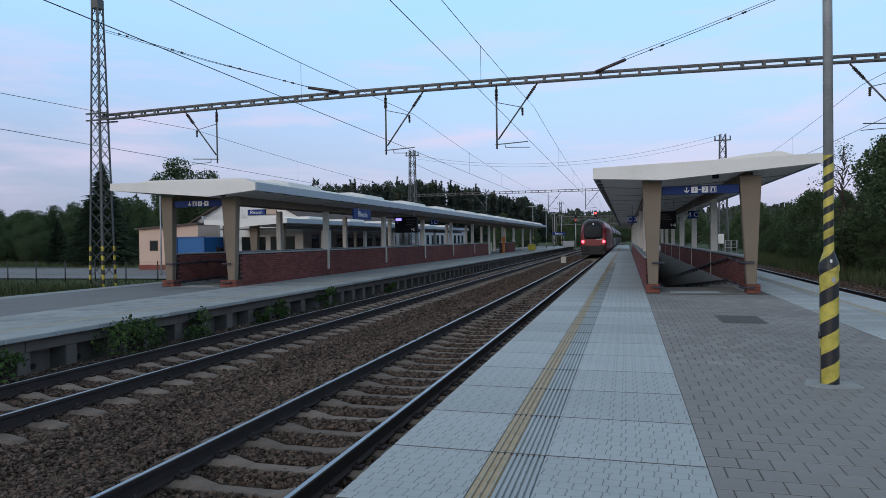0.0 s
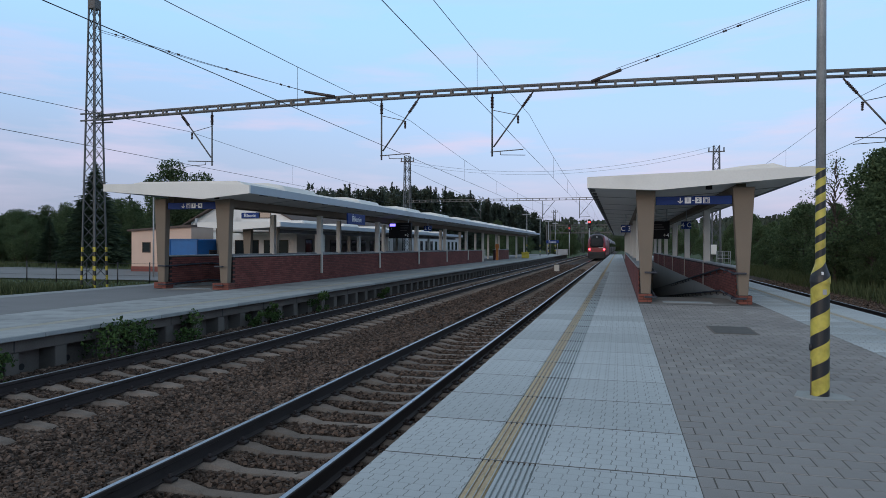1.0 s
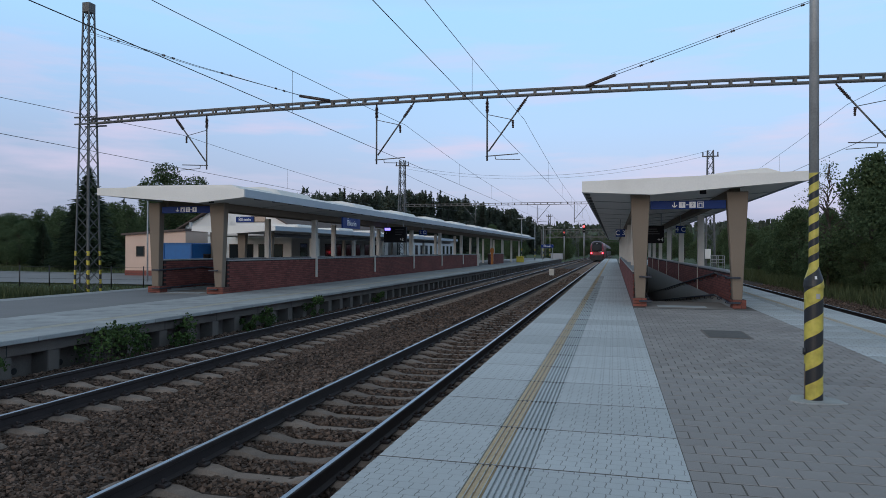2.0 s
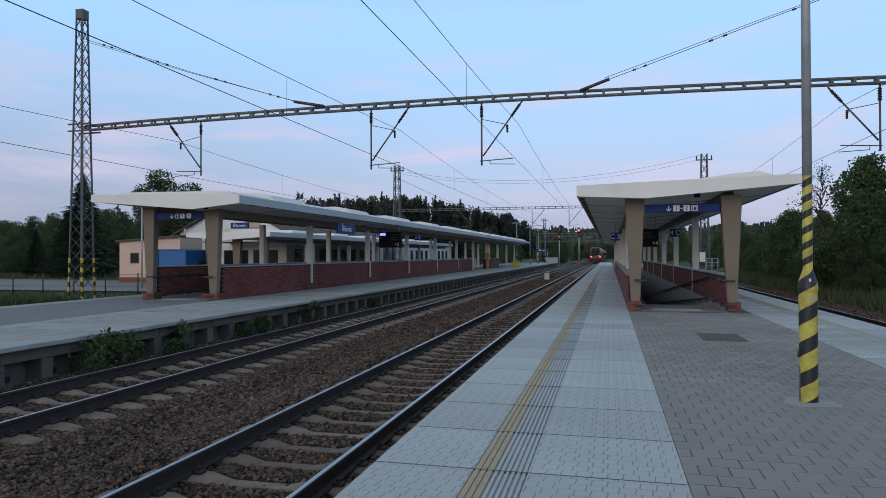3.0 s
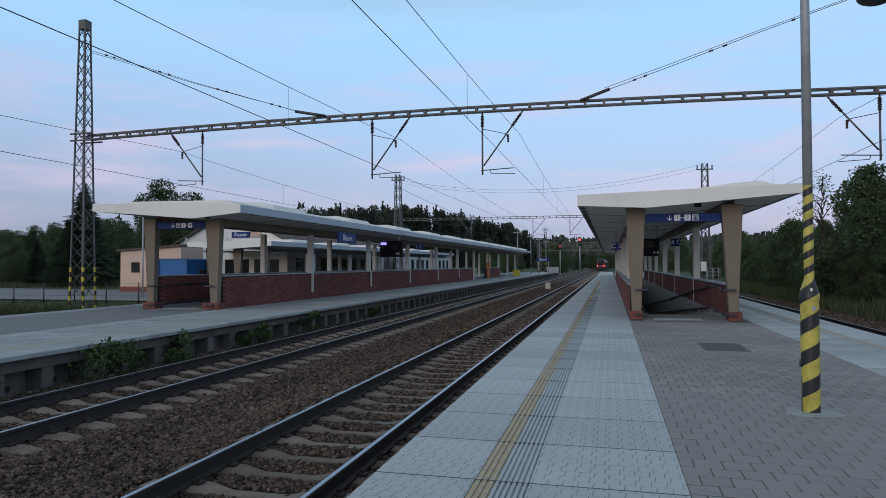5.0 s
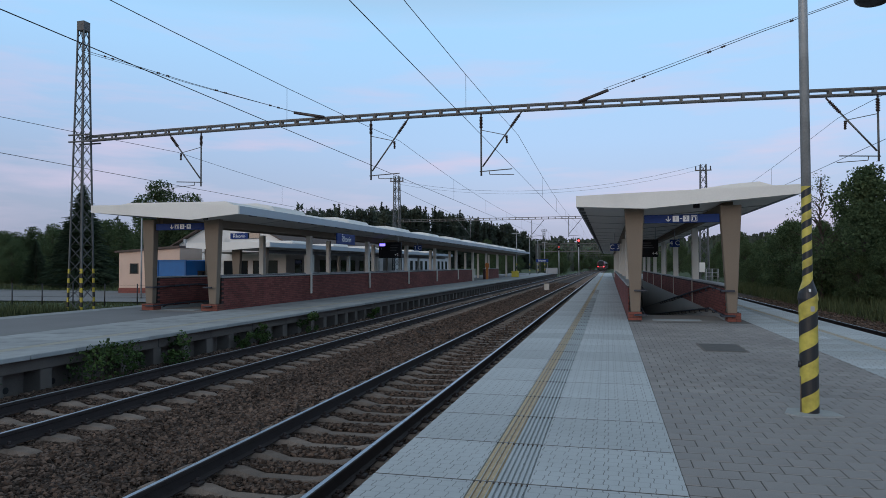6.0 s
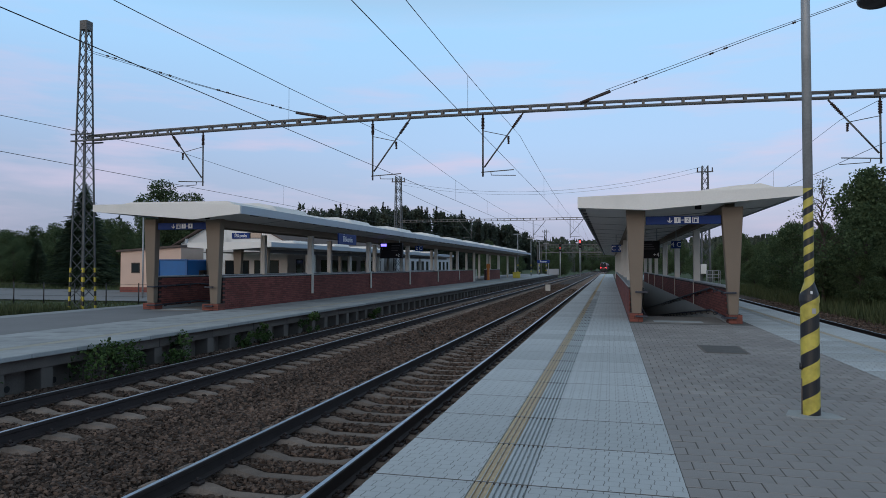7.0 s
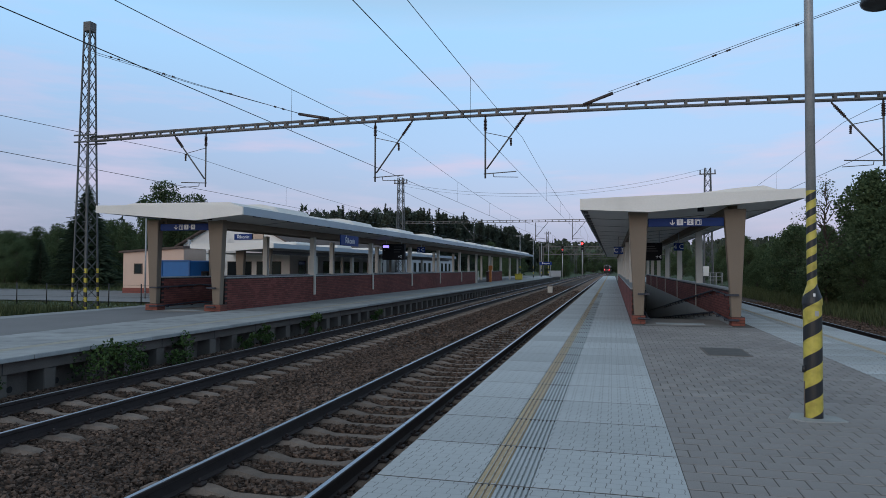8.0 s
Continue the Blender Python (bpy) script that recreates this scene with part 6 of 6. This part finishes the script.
sagging((-26.3, 80.5, 12.3), (10.6, 80.5, 12.9), 2.1, 0.013, "thin sagging wire strung between two lattice masts")
sagging((-26.3, 81.5, 12.0), (10.6, 81.5, 12.5), 2.0, 0.011, "thin sagging wire strung between two lattice masts")
sagging((-26.3, 81, 11.4), (-14.0, 128, 6.6), 0.8, 0.02, "thin wire running down from a lattice mast")
for a, b in (((-12.3, G_Y - .2, 7.68), (-11.0, G_Y - .2, 7.42)), ((-1.0, G_Y - .2, 7.40), (0.05, G_Y - .2, 7.76))):
    tagged(part("tension_rod", bar(bmesh.new(), a, b, 0.06, 8), M["insul"]), "dark insulated tension rod on the gantry beam", "tension rod")


# ------------------------------------------------------------------ station yard
def window_at(parent, x0, x1, y, z0, z1, sill=True):
    """A window in a wall that faces the camera's way: frame, pane and sill."""
    w = part("window", bx(x0, x1, y - .012, y + .01, z0, z1), M["window"], parent, "dark glass pane")
    for a in (bx(x0 - .06, x0, y - .03, y + .01, z0 - .06, z1 + .06), bx(x1, x1 + .06, y - .03, y + .01, z0 - .06, z1 + .06),
              bx(x0, x1, y - .03, y + .01, z1, z1 + .06), bx(x0, x1, y - .03, y + .01, z0 - .06, z0)):
        part("frame", a, M["brownframe"], w)
    if sill:
        part("sill", bx(x0 - .1, x1 + .1, y - .1, y + .01, z0 - .1, z0 - .061), M["steel"], w)


def window_side(parent, x, y0, y1, z0, z1):
    """A window in a wall along the tracks."""
    w = part("window", bx(x - .01, x + .012, y0, y1, z0, z1), M["window"], parent, "dark glass pane")
    for a in (bx(x - .01, x + .03, y0 - .07, y0, z0 - .07, z1 + .07), bx(x - .01, x + .03, y1, y1 + .07, z0 - .07, z1 + .07),
              bx(x - .01, x + .03, y0, y1, z1, z1 + .07), bx(x - .01, x + .03, y0, y1, z0 - .07, z0)):
        part("frame", a, M["brownframe"], w)


YARD = -0.50


def peach_house():
    t = thing("outbuilding", (0, 0, YARD), "small peach rendered flat-roofed outbuilding with red plinth", "building")
    x0, x1, y0, y1 = -35.0, -29.9, 41.7, 44.4
    bm = bmesh.new()
    along_y([(x0, 0.42), (x1, 0.42), (x1, 3.32), (x0, 3.02)], y0, y1, bm=bm)
    part("wall", bm, M["peach"], t, "peach rendered wall")
    part("plinth", bx(x0 - .03, x1 + .03, y0 - .03, y1, 0, .42), M["plinth"], t, "red painted plinth")
    bm = bmesh.new()
    along_y([(x0 - .2, 3.0), (x1 + .12, 3.33), (x1 + .12, 3.47), (x0 - .2, 3.13)], y0 - .25, y1 + .2, bm=bm)
    part("roof", bm, M["roof"], t, "thin dark roof edge")
    window_at(t, -34.0, -33.4, y0, 1.5, 2.15, False)
    window_at(t, -32.1, -31.5, y0, 1.5, 2.15, False)
    part("downpipe", bar(bmesh.new(), (-32.5, y0 - .08, 0), (-32.5, y0 - .08, 3.1), .045), M["steel"], t)
    part("vent_pipe", bar(bmesh.new(), (-30.6, y0 + 1.6, 3.2), (-30.6, y0 + 1.6, 4.0), .12), M["steel"], t)
    t2 = thing("container", (0, 0, YARD), "blue steel site container beside the outbuilding", "container")
    part("body", bx(-29.06, -26.96, 38.2, 40.6, 0.1, 2.35, 0.03), M["cblue"], t2)
    for x, y in ((-29.06, 38.2), (-26.96, 38.2), (-26.96, 40.6)):
        part("frame_post", bx(x - .06, x + .06, y - .06, y + .06, 0, 2.4), M["cbluedk"], t2)
    for y in (38.2, 40.6):
        part("top_rail", bx(-29.0, -27.02, y - .05, y + .05, 2.33, 2.41), M["cbluedk"], t2)
    window_side(t2, -26.955, 39.6, 40.3, 0.9, 1.6)


def station_building():
    t = thing("station_building", (0, 0, YARD), "white rendered station building with brown pitched roof", "building")
    x0, x1, y0, y1, h = -44.5, -32.0, 62.0, 92.0, 4.4
    xm = (x0 + x1) / 2
    bm = bmesh.new()
    along_y([(x0, 0), (x1, 0), (x1, h), (xm, 7.6), (x0, h)], y0, y1, bm=bm)
    part("wall", bm, M["wallwhite"], t, "white rendered wall")
    for s, xe in ((-1, x0), (1, x1)):
        b = bmesh.new()
        along_y([(xm, 7.65), (xe + s * .7, h - .35), (xe + s * .7, h - .2), (xm, 7.85)], y0 - .6, y1 + .6, bm=b)
        part("roof", b, M["roof"], t, "brown tiled roof slope")
    window_at(t, -36.6, -35.0, y0, 4.9, 5.4)
    for k in range(6):
        window_at(t, -42.5 + k * 1.7, -41.5 + k * 1.7, y0, 1.1, 2.5)
    for k in range(9):
        window_side(t, x1, 64 + k * 3.1, 65.5 + k * 3.1, 1.0, 2.6)
    # lower wing with a row of tall narrow windows
    t3 = thing("station_wing", (0, 0, YARD), "low white station wing with a row of narrow windows", "building")
    part("wall", bx(-38, -30.5, 92.5, 128, 0, 3.6), M["wallshaded"], t3)
    part("roof", bx(-38.3, -30.1, 92.3, 128.3, 3.6, 3.85), M["roof"], t3)
    for k in range(11):
        window_side(t3, -30.5, 95 + k * 2.9, 96.3 + k * 2.9, 0.8, 2.7)
    # platform roof of the station house
    c = thing("station_canopy", (0, 0, YARD), "white-edged canopy on tapered pillars along the station building", "platform canopy")
    xa, xv, xb, ya, yb = -27.5, -24.6, -21.3, 39.0, 91.0
    b = bmesh.new()
    along_y([(xa, 3.22), (xv, 3.02), (xb, 3.22), (xb, 3.52), (xv, 3.56), (xa, 3.52)], ya, ya + .1, bm=b)
    part("front_fascia", b, M["white"], c, "white sheet-metal fascia")
    b = bmesh.new()
    along_y([(xa, 3.26), (xv, 3.06), (xb - .04, 3.26), (xb - .04, 3.49), (xv, 3.52), (xa, 3.49)], ya + .101, yb, bm=b)
    part("roof_slab", b, M["soffit"], c)
    part("side_fascia", bx(xb - .039, xb, ya + .101, yb, 3.22, 3.52), M["fascia"], c, "grey-blue metal side fascia")
    # flat roof added out of sight to keep the house walls in shade
    b = bx(-38.5, xa - .01, 54, 61.9, 3.26, 3.42)
    box(b, -31.9, xa - .01, 61.9, yb, 3.26, 3.42)
    part("link_roof", b, M["soffit"], c, "unseen flat roof added between canopy and house to shade its walls")
    for k in range(6):
        part("roof_dome", bx(-24.4, -22.2, 44 + k * 7.5, 47.2 + k * 7.5, 3.5, 3.82, 0.12), M["white"], c)
    for k in range(7):
        for px in (-26.6, -24.5, -22.5):
            if k and px == -24.5:
                continue
            y = ya + 1.4 + 7.5 * k
            b = bmesh.new()
            w0, w1 = (.16, .32) if k == 0 else (.12, .12)
            v = [b.verts.new(q) for q in ((px - w0, y - .15, 0), (px + w0, y - .15, 0), (px + w0, y + .15, 0), (px - w0, y + .15, 0),
                                          (px - w1, y - .15, 3.2), (px + w1, y - .15, 3.2), (px + w1, y + .15, 3.2), (px - w1, y + .15, 3.2))]
            for q in ((0, 3, 2, 1), (4, 5, 6, 7), (0, 1, 5, 4), (1, 2, 6, 5), (2, 3, 7, 6), (3, 0, 4, 7)):
                b.faces.new([v[i] for i in q])
            part("pillar", b, M["tan"] if k == 0 else M["cream"], c)
    part("long_beam", bx(-22.65, -22.35, ya + 1.6, yb, 2.85, 3.1), M["fasdark"], c)


peach_house()
station_building()
YZ = YARD + .05
part_y = raw("yard", [(-90, 31, YZ), (-36, 31, YZ), (-17.7, 31, YZ), (-17.7, 130, YZ), (-36, 130, YZ), (-36, 45, YZ), (-90, 49, YZ)], [(0, 1, 5, 6), (1, 2, 3, 4, 5)], M["asphalt"])
tagged(part_y, "grey asphalt station yard", "yard", kind="structure")


def fence():
    t = thing("fence", (0, 0, YARD), "low black wire mesh fence on thin posts", "fence")
    for k in range(9):
        part("post", bar(bmesh.new(), (-34 + k * 1.9, 28.2, -0.1), (-34 + k * 1.9, 28.2, 1.12), 0.03, 6), M["black"], t)
    for z in (0.15, 0.45, 0.75, 1.05):
        part("wire", bar(bmesh.new(), (-34, 28.2, z), (-18.8, 28.2, z), 0.006, 4), M["black"], t)


fence()
t = thing("yard_pole", (-27.3, 34.4, YARD), "slim grey pole in the station yard", "pole")
part("shaft", bar(bmesh.new(), (0, 0, 0), (0, 0, 4.9), 0.05, 8, 0.04), M["steel"], t)
part("cap", bar(bmesh.new(), (0, 0, 4.9), (0, 0, 4.98), 0.06, 8), M["steel"], t)
t = thing("service_railing", (10.5, 74.5, -0.75), "small grey tubular railing round a service hatch", "railing")
for sx in (-.6, 0, .6):
    for sy in (-.5, .5):
        part("post", bar(bmesh.new(), (sx, sy, 0), (sx, sy, 1.75), 0.03, 6), M["steel"], t)
for z in (1.0, 1.35, 1.75):
    for sy in (-.5, .5):
        part("rail", bar(bmesh.new(), (-.6, sy, z), (.6, sy, z), 0.025, 6), M["steel"], t)
t = thing("junction_box", (10.3, 80.3, 0.6), "small white junction box on the catenary mast", "box")
part("case", bx(-.3, .3, -.2, .2, 0, 1.1, 0.03), M["wallwhite"], t)
for k in range(5):
    part("downpipe", bx(2.915, 2.94, 25.6 + 7.2 * k - .03, 25.6 + 7.2 * k + .03, 0.1, 0.9), M["cream"], canopy_r)


def manhole():
    t = thing("manhole_cover", (1.9, 12.5, 0), "dark square manhole cover set in the pavers", "manhole cover")
    part("rim", bx(-.36, .36, -.56, .56, -0.02, 0.006, 0.004), M["concrete"], t)
    part("plate", bx(-.32, .32, -.52, .52, -0.01, 0.011, 0.004), M["paverdark"], t, "dark recessed cover plate")


manhole()


# ------------------------------------------------------------------ low growth
def weeds(name, label, spots, seed, size, material="weed", per=240):
    rng = np.random.default_rng(seed)
    for x, y, z, r, h in spots:
        t = thing(name, (x, y, z), label, "shrub")
        b = bmesh.new()
        cents = []
        for k in range(9):
            a, q = rng.uniform(0, 6.28), rng.uniform(0.2, 1.0)
            p = (r * q * math.cos(a) * .7, r * q * math.sin(a), h * rng.uniform(.35, 1.0))
            bar(b, (p[0] * .3, p[1] * .3, -.05), p, 0.008, 4, 0.003)
            cents.append((p, r * rng.uniform(.25, .42)))
        tagged(part("stalk", b, M["bark"], t), kind="stuff")
        v, f = leaf_cloud(rng, cents, per // 9, size, r * .35, 0.9)
        raw("leaves", v, f, M[material], t)


weeds("weed_bush", "green leafy weeds growing under the platform edge",
      [(-9.42, 8.0, -.85, .6, .55), (-9.40, 10.4, -.85, .75, .72), (-9.40, 11.1, -.85, .55, .70), (-9.42, 13.2, -.85, .55, .70), (-9.42, 16.9, -.85, .35, .75),
       (-9.42, 19.8, -.85, .35, .72), (-9.42, 15.9, -.85, .25, .5), (-9.42, 26.0, -.85, .3, .5)], 21, 0.075, per=420)
weeds("weed_tuft", "small dry weed tuft between platform and rail", [(-1.72, 6.6, -.75, .10, .22), (-1.75, 10.2, -.75, .08, .15), (-1.74, 4.9, -.75, .08, .14)], 22, 0.03, per=40)


def grass(name, label, x0, x1, y0, y1, n, h, seed):
    """Blades of grass, joined."""
    rng = np.random.default_rng(seed)
    v, f = [], []
    for _ in range(n):
        x, y = rng.uniform(x0, x1), rng.uniform(y0, y1)
        z = ground_z(x, y)
        a, hh, w = rng.uniform(0, 6.28), h * rng.uniform(.4, 1.3), 0.012 + 0.02 * rng.random()
        lx, ly = rng.normal(0, .25 * h, 2)
        o = len(v)
        v += [(x - w * math.cos(a), y - w * math.sin(a), z - .02), (x + w * math.cos(a), y + w * math.sin(a), z - .02), (x + lx, y + ly, z + hh)]
        f += [(o, o + 1, o + 2)]
    tagged(raw(name, v, f, M["grassblade"]), label, "grass", kind="stuff")


grass("bank_grass", "tall unmown grass on the bank", 10.2, 19, 22, 75, 26000, 0.55, 31)
grass("verge_weeds", "tall green weeds along the back of the side platform", -36, -22.3, 20.5, 24.5, 8000, 0.32, 34)
grass("yard_grass", "rough grass beside the side platform", -40, -18.2, 20, 31, 14000, 0.12, 32)
grass("meadow_grass", "rough meadow grass behind the station yard", -75, -37, 46, 62, 9000, 0.35, 33)


# ------------------------------------------------------------------ what moves
def motions():
    rows = []
    for k in range(9):
        y = 71.6 + 31.2 * k
        turn = -math.degrees(math.atan(2 * 9e-6 * (y + 60)))
        rows.append((float(k), pose(TRACKS[0] + shift(y), y, RAIL_Z + dip(y), 0, 0, turn)))
    walk(train, rows)


motions()
